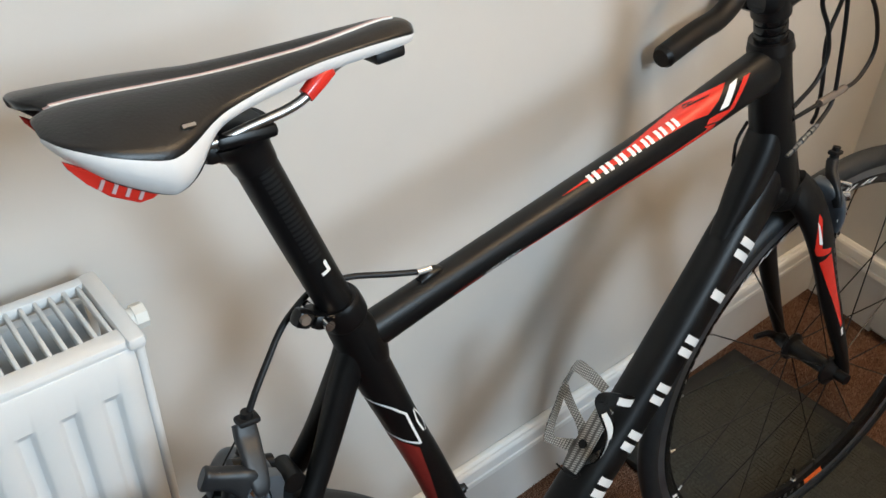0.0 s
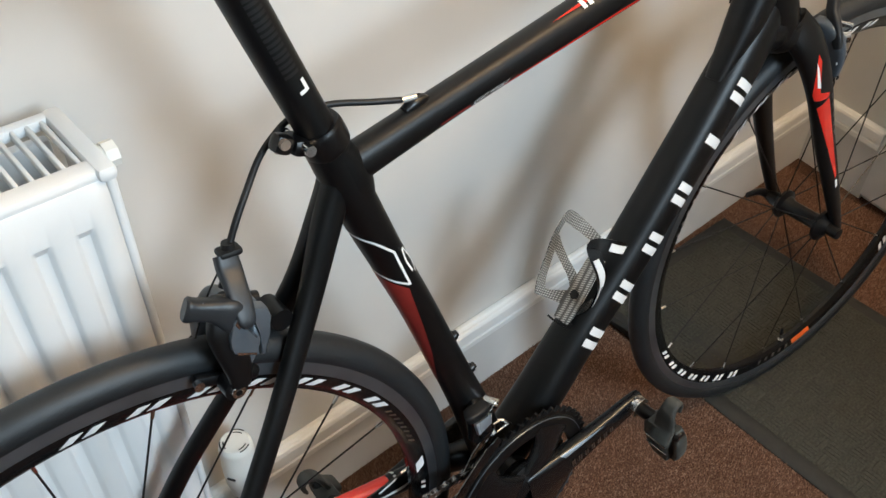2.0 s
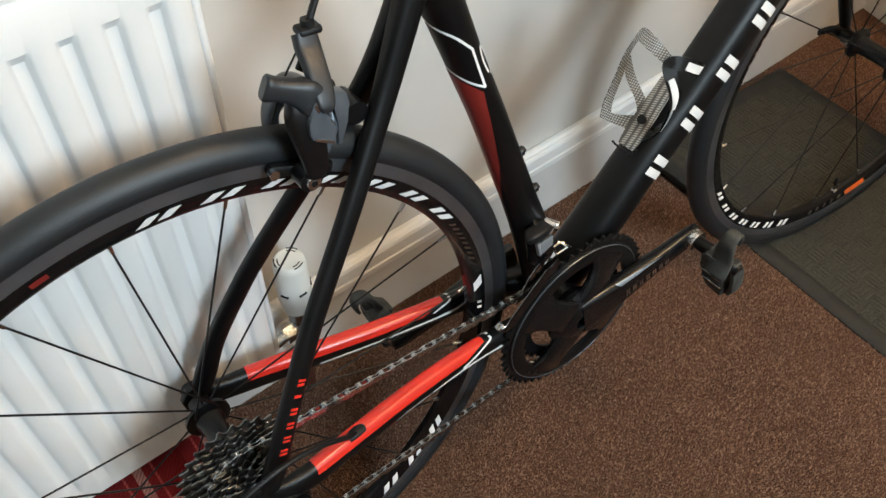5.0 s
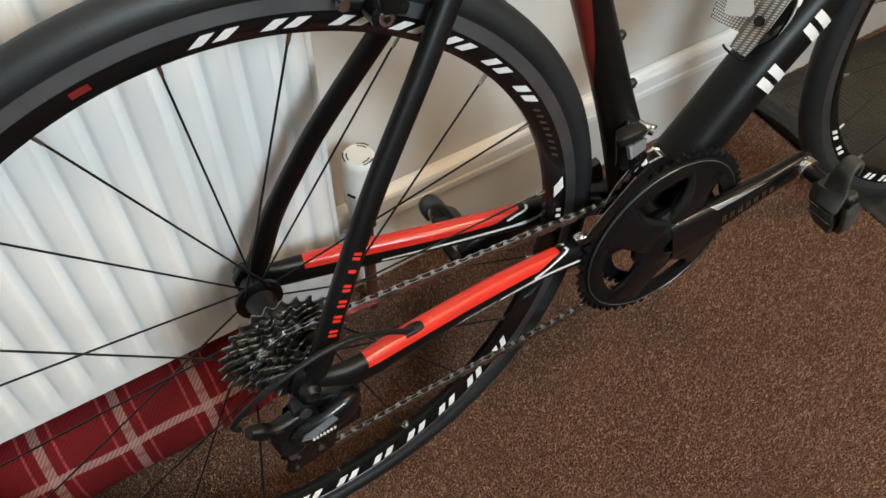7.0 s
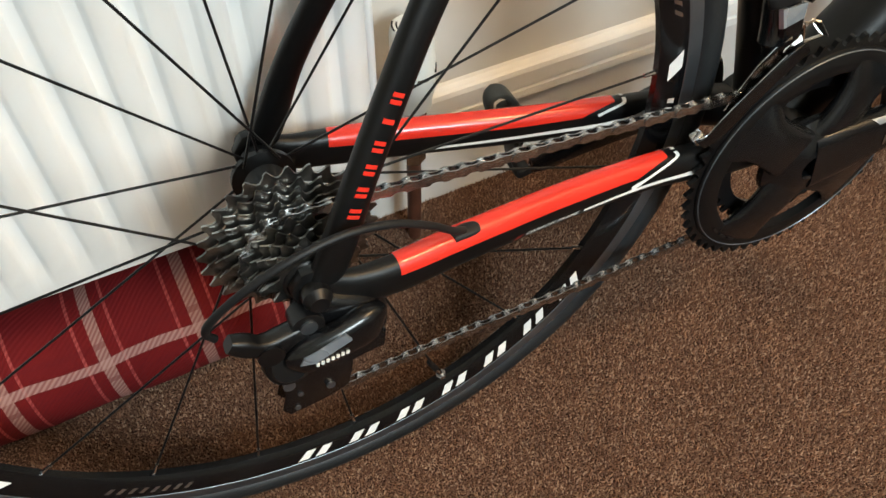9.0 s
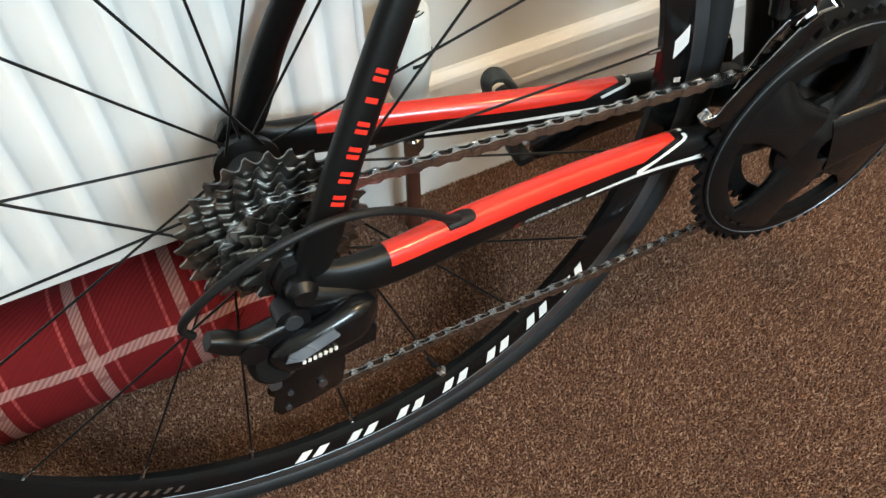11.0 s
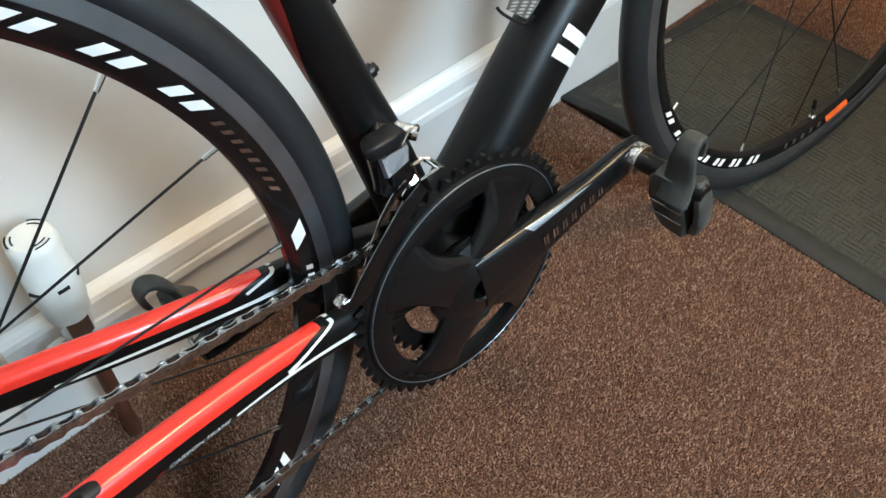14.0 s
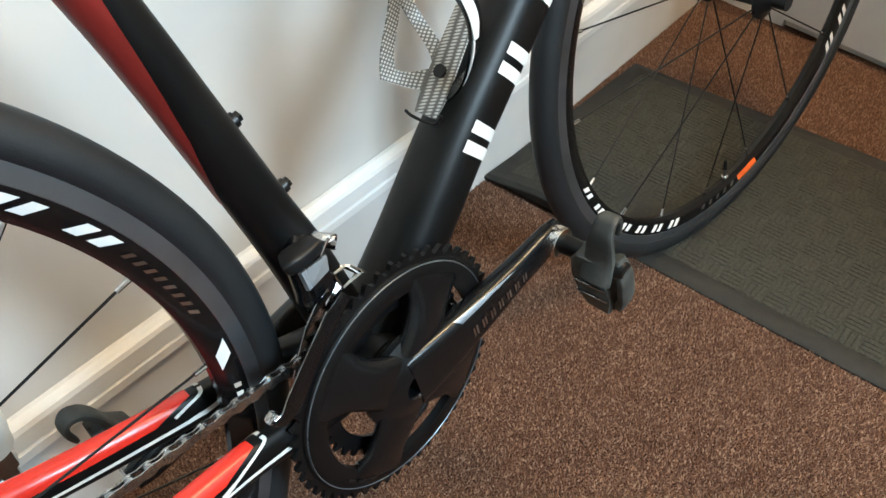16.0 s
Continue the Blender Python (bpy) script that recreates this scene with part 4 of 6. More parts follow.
part("clamp_bolt", bm, M_CHROME, COLLAR, "small silver clamp bolt")
bm = bmesh.new()
box(bm, (0.1940, -0.0040, 0.4580), (0.016, 0.014, 0.015), turn=Matrix.Rotation(radians(30), 4, "Y"), bevel=0.005)
LUG = part("rear_lug", bm, M_BLACK, COLLAR)
bm = bmesh.new()
cyl(bm, (0.1925, -0.0135, 0.4610), (0.1925, -0.0100, 0.4610), 0.0040)
part("pale_cap", bm, M_SLEEVE, LUG)

# ---- rear brake ----
def build_brake(m, name, label, n, lever=True):
    """A dual-pivot caliper. Local: x back from the tyre, z up from the rim's outer edge, n the sign of y on the drive side."""
    def arm(rows, power=2.8):
        return Tube([(x, n * y, z, a, b) for x, y, z, a, b in rows], power=power, side=(1, 0, 0)).mesh()

    if lever:
        rows = [(-0.006, 0.002, 0.047, 0.010, 0.010), (-0.008, 0.018, 0.045, 0.0115, 0.008), (-0.009, 0.027, 0.034, 0.0110, 0.0055), (-0.006, 0.0300, 0.014, 0.0085, 0.005), (-0.003, 0.031, -0.008, 0.007, 0.005)]
    else:
        rows = [(-0.004, 0.002, 0.050, 0.012, 0.011), (-0.005, 0.018, 0.049, 0.0140, 0.010), (-0.006, 0.029, 0.038, 0.0140, 0.0075), (-0.005, 0.0325, 0.016, 0.0120, 0.006), (-0.003, 0.031, -0.008, 0.008, 0.006)]
    br = part(name, arm(rows, 3.4), M_BRAKE, bike, label, at=m)
    part("far_arm", arm([(-0.002, -0.004, 0.042, 0.010, 0.009), (-0.002, -0.020, 0.038, 0.010, 0.008), (-0.002, -0.029, 0.026, 0.009, 0.007), (0.0, -0.032, 0.010, 0.008, 0.006), (-0.004, -0.030, -0.008, 0.007, 0.006)]), M_BRAKE, br)
    if not lever:
        part("cable_arm", arm([(-0.012, 0.0385, 0.036, 0.0050, 0.004), (-0.009, 0.0330, 0.049, 0.0072, 0.004), (-0.001, 0.0240, 0.060, 0.0080, 0.0050), (0.006, 0.016, 0.068, 0.0075, 0.0050), (0.0150, 0.011, 0.076, 0.0070, 0.0055), (0.018, 0.010, 0.080, 0.0060, 0.0055)], 3.6), M_ARM, br)
    bm = bmesh.new()
    dx, dz = (-0.0065, -0.006) if lever else (0.003, -0.014)
    cyl(bm, (0.0145 + dx, n * 0.010, 0.088 + dz), (0.0210 + dx, n * 0.010, 0.108 + dz), 0.0062, 0.0048, n=14)
    box(bm, (0.0187 + dx, n * 0.010, 0.101 + dz), (0.018, 0.013, 0.006), turn=Matrix.Rotation(radians(18), 4, "Y"), bevel=0.0025)
    part("barrel_adjuster", bm, M_PLASTIC, br)
    bm = bmesh.new()
    cyl(bm, (0.0150 + dx, n * 0.010, 0.085 + dz), (0.0185 + dx, n * 0.011, 0.071 + dz), 0.0040, 0.0034, n=12)
    part("wire_sleeve", bm, M_PLASTIC, br)
    if lever:
        inv = m.inverted()

        def own(bm):  # from the bicycle's axes to the caliper's
            bmesh.ops.transform(bm, matrix=inv, verts=bm.verts)
            return bm

        part("cable_arm", own(Tube([(0.1350, -0.010, 0.3937, 0.0085, 0.0050), (0.1338, -0.016, 0.3849, 0.0092, 0.0045), (0.1322, -0.025, 0.3768, 0.0085, 0.0042), (0.1304, -0.034, 0.3660, 0.0082, 0.0042), (0.1290, -0.040, 0.3560, 0.0070, 0.0040), (0.1282, -0.0415, 0.3510, 0.0035, 0.0030)], 5, 24, 4.0).mesh()), M_ARM, br, "flat grey cable arm")
        part("outer_plate", own(plate([(0.1147, 0.3456), (0.1198, 0.3587), (0.1223, 0.3608), (0.1237, 0.3540), (0.1350, 0.3377), (0.1335, 0.3208), (0.1156, 0.3314), (0.1140, 0.3371)], -0.0415, -0.0320, 0.0016)), M_BRAKE, br, "blue-grey polished caliper face")
        part("side_plate", own(plate([(0.1347, 0.3622), (0.1478, 0.3553), (0.1495, 0.3460), (0.1444, 0.3340), (0.1404, 0.3155), (0.1359, 0.3164), (0.1381, 0.3349), (0.1375, 0.3525)], -0.0380, -0.0260, 0.0016)), M_BRAKE, br)
        part("bright_band", own(slab([(0.1179, -0.0418, 0.3326), (0.1316, -0.0418, 0.3245), (0.1310, -0.0418, 0.3226), (0.1172, -0.0418, 0.3307)], 0.001)), M_CHROME, br, smooth=False)
        part("bright_edge", own(slab([(0.1200, -0.0419, 0.3578), (0.1224, -0.0419, 0.3600), (0.1234, -0.0419, 0.3540), (0.1222, -0.0419, 0.3520)], 0.001)), M_CHROME, br, smooth=False)
        lev = part("release_lever", own(Tube([(0.0930, -0.0255, 0.3765, 0.0080, 0.0055), (0.0950, -0.026, 0.3755, 0.0090, 0.0070), (0.1010, -0.027, 0.3728, 0.0080, 0.0070), (0.1109, -0.029, 0.3682, 0.0088, 0.0072), (0.1206, -0.033, 0.3621, 0.0120, 0.0070), (0.1260, -0.035, 0.3536, 0.0110, 0.0050)], 5, 24, 3.0).mesh()), M_ARM, br, "dark grey quick-release lever")
        for k in range(5):
            bm = bmesh.new()
            box(bm, (0.1050 + 0.0026 * k, -0.0300 - 0.0004 * k, 0.3785 - 0.0013 * k), (0.0014, 0.0030, 0.0012), turn=Matrix.Rotation(radians(27), 4, "Y"))
            part("lettering", own(bm), M_FACET, lev, smooth=False)
        part("lower_arm", own(Tube([(0.1165, -0.028, 0.3585, 0.0105, 0.0060), (0.1150, -0.031, 0.3461, 0.0128, 0.0065), (0.1175, -0.033, 0.3257, 0.0125, 0.0060), (0.1185, -0.034, 0.3078, 0.0100, 0.0050), (0.1171, -0.034, 0.2950, 0.0075, 0.0045)], 5, 20, 3.0).mesh()), M_BLACK, br)
    else:
        for nm, p, q, r in (("cable_clamp", (0.014, 0.022, 0.030), (0.022, 0.034, 0.030), 0.0062), ("return_screw", (0.010, 0.026, 0.010), (0.016, 0.036, 0.010), 0.0050), ("cable_bolt", (0.004, 0.030, 0.040), (0.010, 0.041, 0.041), 0.0058), ("centring_screw", (0.020, 0.020, 0.046), (0.024, 0.034, 0.045), 0.0036), ("arm_washer", (-0.004, 0.034, 0.024), (-0.002, 0.041, 0.024), 0.0066), ("spring_end", (0.016, 0.014, 0.020), (0.030, 0.026, 0.018), 0.0016)):
            bm = bmesh.new()
            cyl(bm, (p[0], n * p[1], p[2]), (q[0], n * q[1], q[2]), r, n=14)
            part(nm, bm, M_CHROME, br)
    bm = bmesh.new()
    cyl(bm, (-0.026, 0.0, 0.046), (0.010, 0.0, 0.046), 0.0062)
    part("pivot_bolt", bm, M_BLACK, br)
    for s in (-1, 1):
        bm = bmesh.new()
        box(bm, (-0.004, s * 0.0150, -0.012), (0.055, 0.0100, 0.0105), bevel=0.003)
        pad = part("pad_holder", bm, M_BLACK, br)
        bm = bmesh.new()
        box(bm, (-0.004, s * 0.0115, -0.0118), (0.050, 0.0030, 0.0095), bevel=0.001)
        part("brake_pad", bm, M_RUBBER, pad)
        bm = bmesh.new()
        cyl(bm, (-0.003, s * 0.020, -0.012), (-0.003, s * 0.0345, -0.012), 0.0095, n=24)
        part("pad_mount", bm, M_BLACK, br)
        bm = bmesh.new()
        cyl(bm, (-0.003, s * 0.0340, -0.012), (-0.003, s * 0.0385, -0.012), 0.0062, 0.0056, n=18)
        bolt = part("pad_bolt", bm, M_CHROME, br, "silver pad bolt")
        bm = bmesh.new()
        cyl(bm, (-0.003, s * 0.0383, -0.012), (-0.003, s * 0.0390, -0.012), 0.0028, n=6)
        part("hex_socket", bm, M_BLACK, bolt)
        bm = bmesh.new()
        cyl(bm, (0.022, s * 0.019, -0.012), (0.022, s * 0.0240, -0.012), 0.0042, n=14)
        part("adjuster_screw", bm, M_CHROME, br)
    if not lever:
        bm = bmesh.new()
        box(bm, (-0.005, n * 0.0392, 0.014), (0.014, 0.0010, 0.0032))
        part("lettering", bm, M_WHITE, br, smooth=False)
    return br


# the caliper hangs from the bridge; its x axis points rearward along the rim
REARBRAKE = Matrix.Translation((0.1150, 0, 0.3040)) @ Matrix.Scale(0.983, 4) @ Matrix(((-0.93, 0, 0.37, 0), (0, -1, 0, 0), (0.37, 0, 0.93, 0), (0, 0, 0, 1)))
build_brake(REARBRAKE, "rear_brake", "dark grey dual-pivot rim brake", 1)
part("brake_cable", cable([(0.3184, 0.0000, 0.4528), (0.3058, 0.0010, 0.4535), (0.2798, 0.0077, 0.4574), (0.2479, 0.0183, 0.4617), (0.2191, 0.0217, 0.4603), (0.1965, 0.0144, 0.4541), (0.1800, 0.0077, 0.4451), (0.1635, -0.0010, 0.4304), (0.1500, -0.0072, 0.4160), (0.1408, -0.0100, 0.4020)], 0.0026), M_PLASTIC, bike, "black rear brake cable")
bm = bmesh.new()
cyl(bm, (0.3016, 0.0010, 0.4537), (0.3146, -0.0000, 0.4532), 0.0034, n=12)
part("cable_ferrule", bm, M_CHROME, bike)
part("cable_stop", Tube([(0.3030, 0.0, 0.4455, 0.0030, 0.0045), (0.3120, 0.0, 0.4485, 0.0055, 0.0058), (0.3210, 0.0, 0.4505, 0.0036, 0.0048), (0.3260, 0.0, 0.4505, 0.0010, 0.0030)]).mesh(), M_BLACK, bike)
part("brake_wire", cable([(0.1265, -0.0115, 0.3820), (0.1132, -0.0140, 0.3671), (0.0985, -0.0160, 0.3400)], 0.0008, 3, 6), M_BLACK, bike)


# ---- drivetrain ----
def gear(n, r_root, r_tip, r_in, y0, y1, phase=0.0, per=6):
    """A toothed ring about the y axis."""
    bm = bmesh.new()
    shape = (0.0, 0.04, 0.40, 1.0, 0.85, 0.25) if per == 6 else (0.0, 0.9, 1.0, 0.9)
    m = n * len(shape)
    out = []
    for k in range(m):
        a = 2 * math.pi * k / m + phase
        r = r_root + (r_tip - r_root) * shape[k % len(shape)]
        out.append((r * math.cos(a), r * math.sin(a), r_in * math.cos(a), r_in * math.sin(a)))
    rings = [[bm.verts.new((o[0], y, o[1])) for o in out] for y in (y0, y1)] + [[bm.verts.new((o[2], y, o[3])) for o in out] for y in (y1, y0)]
    for i in range(4):
        a, b = rings[i], rings[(i + 1) % 4]
        for k in range(m):
            j = (k + 1) % m
            bm.faces.new((a[k], a[j], b[j], b[k]))
    return bm


bm = ring([(0.0165, -0.020), (0.0165, -0.0625), (0.0145, -0.0645), (0.0085, -0.0645), (0.0085, -0.020)], 36)
CASSETTE = part("cassette", bm, M_BLACK, bike, "oily silver eleven-speed cassette")
TEETH = [28, 25, 23, 21, 19, 17, 15, 14, 13, 12, 11]
for k, n in enumerate(TEETH):
    r = n * 0.0127 / (2 * math.pi)
    y = -0.0240 - 0.0037 * k
    bm = gear(n, r - 0.0034, r + 0.0030, max(0.0158, r - 0.0095), y - 0.0007, y + 0.0007, phase=0.21 * k)
    part("sprocket", bm, M_SPROCKET, CASSETTE, smooth=False)
    if k < 5:  # carrier arms of the larger sprockets
        bm = bmesh.new()
        for j in range(6):
            a = 2 * math.pi * j / 6 + 0.3 * k
            box(bm, (0.5 * (0.015 + r - 0.011) * math.cos(a), y, 0.5 * (0.015 + r - 0.011) * math.sin(a)), (max(0.004, r - 0.024), 0.0014, 0.006), turn=Matrix.Rotation(-a, 4, "Y"))
        part("carrier", bm, M_BLACK, CASSETTE, smooth=False)
# axle ends and quick release
bm = bmesh.new()
cyl(bm, (0, -0.064, 0), (0, -0.079, 0), 0.0095, n=24)
cyl(bm, (0, -0.079, 0), (0, -0.084, 0), 0.0095, 0.0060, n=24)
part("axle_nut", bm, M_BLACK, R_REAR)
bm = bmesh.new()
cyl(bm, (0, 0.064, 0), (0, 0.080, 0), 0.0100, n=24)
part("axle_nut", bm, M_BLACK, R_REAR)
part("quick_release", Tube([(0.0, 0.083, 0.0, 0.008, 0.005), (0.003, 0.086, -0.020, 0.006, 0.004), (0.006, 0.084, -0.046, 0.005, 0.003)]).mesh(), M_BLACK, R_REAR)

BB = V(0.4091, 0, -0.0541)
CRANK_A = math.atan2(0.037, 0.168)
ringm = Matrix.Translation(BB)
CRANKSET = part("crankset", ring([(0.0105, -0.036), (0.0260, -0.036), (0.0410, -0.050), (0.0410, -0.056), (0.0280, -0.0645), (0.0120, -0.0675), (0.0105, -0.066)], 40), M_CRANK, bike, "dark grey crankset", at=ringm)
part("chainring", gear(52, 0.1018, 0.1085, 0.0800, -0.0495, -0.0455), M_RING, CRANKSET, "black toothed outer chainring", smooth=False)
part("chainring_face", ring([(0.0990, -0.0495), (0.0985, -0.0512), (0.0930, -0.0538), (0.0825, -0.0545), (0.0795, -0.0535), (0.0795, -0.0470), (0.0990, -0.0470)], 96), M_RING, CRANKSET)
part("shiny_edge", ring([(0.0972, -0.0519), (0.0967, -0.0529), (0.0961, -0.0523)], 96), M_BRAKE, CRANKSET)
part("inner_chainring", gear(36, 0.0690, 0.0755, 0.0580, -0.0405, -0.0375), M_BLACK, CRANKSET, smooth=False)
for deg in (48, 132, 228, 312):
    a = CRANK_A + radians(deg)
    d, e = V(math.cos(a), 0, math.sin(a)), V(-math.sin(a), 0, math.cos(a))
    rows = [(*(d * 0.016 + V(0, -0.056, 0)), 0.026, 0.0085), (*(d * 0.040 + V(0, -0.0565, 0)), 0.0215, 0.0080), (*(d * 0.062 + V(0, -0.0545, 0)), 0.0215, 0.0065), (*(d * 0.080 + V(0, -0.0520, 0)), 0.0290, 0.0045), (*(d * 0.088 + V(0, -0.0510, 0)), 0.0330, 0.0030)]
    part("spider_arm", Tube(rows, 5, 20, 2.6).mesh(), M_CRANK, CRANKSET)
    bm = bmesh.new()
    cyl(bm, d * 0.070 + V(0, -0.040, 0), d * 0.070 + V(0, -0.0470, 0), 0.006, n=12)
    part("ring_bolt", bm, M_BLACK, CRANKSET)
d = V(math.cos(CRANK_A), 0, math.sin(CRANK_A))
ARM = [(*(d * t + V(0, y, 0)), h, wd) for t, y, h, wd in ((0.000, -0.0590, 0.0290, 0.0090), (0.030, -0.0605, 0.0265, 0.0100), (0.080, -0.0630, 0.0200, 0.0098), (0.130, -0.0650, 0.0155, 0.0085), (0.168, -0.0665, 0.0150, 0.0075), (0.184, -0.0665, 0.0110, 0.0060))]
T_ARM = Tube(ARM, 5, 28, 3.6)
part("crank_arm", T_ARM.mesh(), M_CRANK, CRANKSET, "dark glossy right crank arm")
# Window reflection on the polished top edge, laid on as a lighter patch.
decal(T_ARM, [(0.055, -52), (0.049, -18), (0.080, -24), (0.108, -34), (0.122, -42), (0.106, -44), (0.082, -48)], M_FACET, "facet_reflection", "lighter patch for the reflection on the arm's polished top", 0.0004, CRANKSET)
bar_glyphs(T_ARM, 0.062, 0.0105, 7, 0.0066, -87, -97, M_RAIL, parent=CRANKSET)
part("left_crank_arm", Tube([(-x, -y, -z, h, wd) for x, y, z, h, wd in ARM], 5, 24, 3.0).mesh(), M_CRANK, CRANKSET)
for k in range(3):
    a = CRANK_A + radians(206 + 9 * k)
    bm = bmesh.new()
    box(bm, (0.0885 * math.cos(a), -0.0552, 0.0885 * math.sin(a)), (0.0022, 0.0008, 0.009), turn=Matrix.Rotation(-a, 4, "Y"))
    part("lettering", bm, M_GREYPRINT, CRANKSET, smooth=False)


def build_pedal(name, m, label):
    p = part(name, Tube([(-0.008, 0, 0.0, 0.0, 0.0), (-0.007, 0, 0, 0.008, 0.008), (0.020, 0, 0, 0.0085, 0.0085), (0.055, 0, 0, 0.0095, 0.0095), (0.066, 0, 0, 0.007, 0.007)], 4, 20, 2, (0, 0, 1)).mesh(), M_BLACK, bike, label, at=m)
    bm = bmesh.new()
    cyl(bm, (-0.0085, 0, 0), (0.006, 0, 0), 0.0135, n=28)
    bmesh.ops.bevel(bm, geom=bm.edges[:], offset=0.0012, segments=2, affect="EDGES", profile=0.5)
    part("axle_collar", bm, M_CHROME, p, "bare metal axle collar")
    body = plate([(0.020, -0.018), (0.023, -0.044), (0.031, -0.055), (0.052, -0.058), (0.056, -0.040), (0.050, 0.005), (0.042, 0.010), (0.026, 0.009), (0.019, 0.000)], -0.012, 0.012, 0.004)
    part("pedal_body", body, M_WORN, p, "dark worn plastic platform")
    claw = [(-0.016, -0.008, 0.0050, 0.017), (-0.006, 0.008, 0.0045, 0.0165), (-0.003, 0.024, 0.0035, 0.0150), (0.002, 0.036, 0.0035, 0.0120), (0.010, 0.0415, 0.0035, 0.0110), (0.017, 0.038, 0.0032, 0.0095), (0.019, 0.028, 0.0030, 0.0080), (0.018, 0.018, 0.0022, 0.0060)]
    part("front_claw", Tube([(0.046, y, z, h, 0.82 * w) for y, z, h, w in claw], 5, 16, 3.4, (1, 0, 0)).mesh(), M_WORN, p, "scuffed grey hooked front claw")
    part("outer_flank", Tube([(0.058, 0.002, 0.010, 0.0060, 0.0045), (0.0635, 0.001, -0.010, 0.0095, 0.0045), (0.0635, 0.0, -0.035, 0.0095, 0.0045), (0.057, 0.0, -0.052, 0.0060, 0.0045)], 5, 14, 3.0, (1, 0, 0)).mesh(), M_WORN, p)
    for k in range(2):
        bm = bmesh.new()
        box(bm, (0.038, -0.0125, -0.022 - 0.014 * k), (0.030, 0.003, 0.0022), bevel=0.0008)
        part("steel_rib", bm, M_STEEL, p)
    bm = bmesh.new()
    box(bm, (0.041, 0.004, -0.052), (0.030, 0.020, 0.012), bevel=0.004)
    part("rear_cleat_catch", bm, M_PLASTIC, p)
    return p


AX = BB + d * 0.1725
build_pedal("right_pedal", Matrix.Translation((AX.x, -0.075, AX.z)) @ Matrix.Rotation(radians(-90), 4, "Z") @ Matrix.Rotation(radians(14), 4, "X"), "black clipless road pedal hanging tilted")
AXL = BB - d * 0.1725
build_pedal("left_pedal", Matrix.Translation((AXL.x, 0.075, AXL.z)) @ Matrix.Rotation(radians(90), 4, "Z") @ Matrix.Rotation(radians(-14), 4, "X"), "black clipless road pedal hanging tilted")


def chain_path():
    pts = []
    rr, cr = 0.0735, 0.0345
    c = V(BB.x, 0, BB.z)
    yr, yc = -0.0390, -0.0400
    for k in range(25):  # over the chainring, front round to below
        a = radians(101 - 8.6 * k)
        pts.append((c.x + rr * math.cos(a), yr, c.z + rr * math.sin(a)))
    for t in (0.25, 0.5, 0.75):
        a = radians(101 - 8.6 * 24)
        x0, z0 = c.x + rr * math.cos(a), c.z + rr * math.sin(a)
        pts.append((x0 + (0.0147 - x0) * t, yr - 0.0005 * t, z0 + (-0.1532 - z0) * t - 0.004 * math.sin(math.pi * t)))
    pts += [(0.0087, -0.0430, -0.1532), (-0.0073, -0.0430, -0.1492), (-0.0163, -0.0430, -0.1347), (-0.0113, -0.0430, -0.1147), (0.0067, -0.0430, -0.0927), (0.0287, -0.0430, -0.0727), (0.0357, -0.0430, -0.0547), (0.0267, -0.0430, -0.0407),
            (0.000, -0.0425, -0.0365), (-0.018, yc, -0.030), (-0.031, yc, -0.014), (-0.0345, yc, 0.004), (-0.028, yc, 0.021), (-0.012, yc, 0.0325), (0.004, yc, 0.0350)]
    a = radians(101)
    x1, z1 = c.x + rr * math.cos(a), c.z + rr * math.sin(a)
    for t in (0.25, 0.5, 0.75):
        pts.append((0.004 + (x1 - 0.004) * t, yc + (yr - yc) * t, 0.035 + (z1 - 0.035) * t))
    pts.append(pts[0])
    return smooth_path(pts, 6)


def build_chain():
    p = chain_path()
    s = np.r_[0, np.cumsum(np.linalg.norm(np.diff(p, axis=0), axis=1))]
    n = int(round(s[-1] / 0.0127 / 2)) * 2
    at = np.linspace(0, s[-1], n + 1)
    q = np.stack([np.interp(at, s, p[:, k]) for k in range(3)], 1)
    pins = bmesh.new()
    for k in range(n):
        cyl(pins, q[k] + (0, -0.0029, 0), q[k] + (0, 0.0029, 0), 0.0018, n=8)
        cyl(pins, q[k] + (0, -0.0011, 0), q[k] + (0, 0.0011, 0), 0.0038, n=10)
    ch = part("chain", pins, M_STEEL, bike, "silver bicycle chain")

    def link(y):
        bm = bmesh.new()
        out = []
        for cx, a0 in ((0.0127, -1), (0.0, 1)):
            for k in range(7):
                a = math.pi * k / 6 - math.pi / 2 if a0 < 0 else math.pi * k / 6 + math.pi / 2
                out.append((cx + 0.0042 * math.cos(a), 0.0042 * math.sin(a)))
            out.append((0.00635, 0.0029 if a0 < 0 else -0.0029))
        for sgn in (-1, 1):
            plate(out, sgn * y - 0.0004, sgn * y + 0.0004, bm=bm)
        me = bpy.data.meshes.new("link")
        bmesh.ops.recalc_face_normals(bm, faces=bm.faces)
        bm.to_mesh(me)
        bm.free()
        me.materials.append(M_STEEL)
        return me

    outer, inner = link(0.0024), link(0.0015)
    for k in range(n):
        a, b = Vector(q[k]), Vector(q[k + 1])
        x = (b - a).normalized()
        z = x.cross(V(0, 1, 0)).normalized()
        y = z.cross(x)
        ob = new("chain_link", outer if k % 2 else inner)
        ob.parent = ch
        ob.matrix_basis = Matrix(((x.x, y.x, z.x, a.x), (x.y, y.y, z.y, a.y), (x.z, y.z, z.z, a.z), (0, 0, 0, 1)))


build_chain()

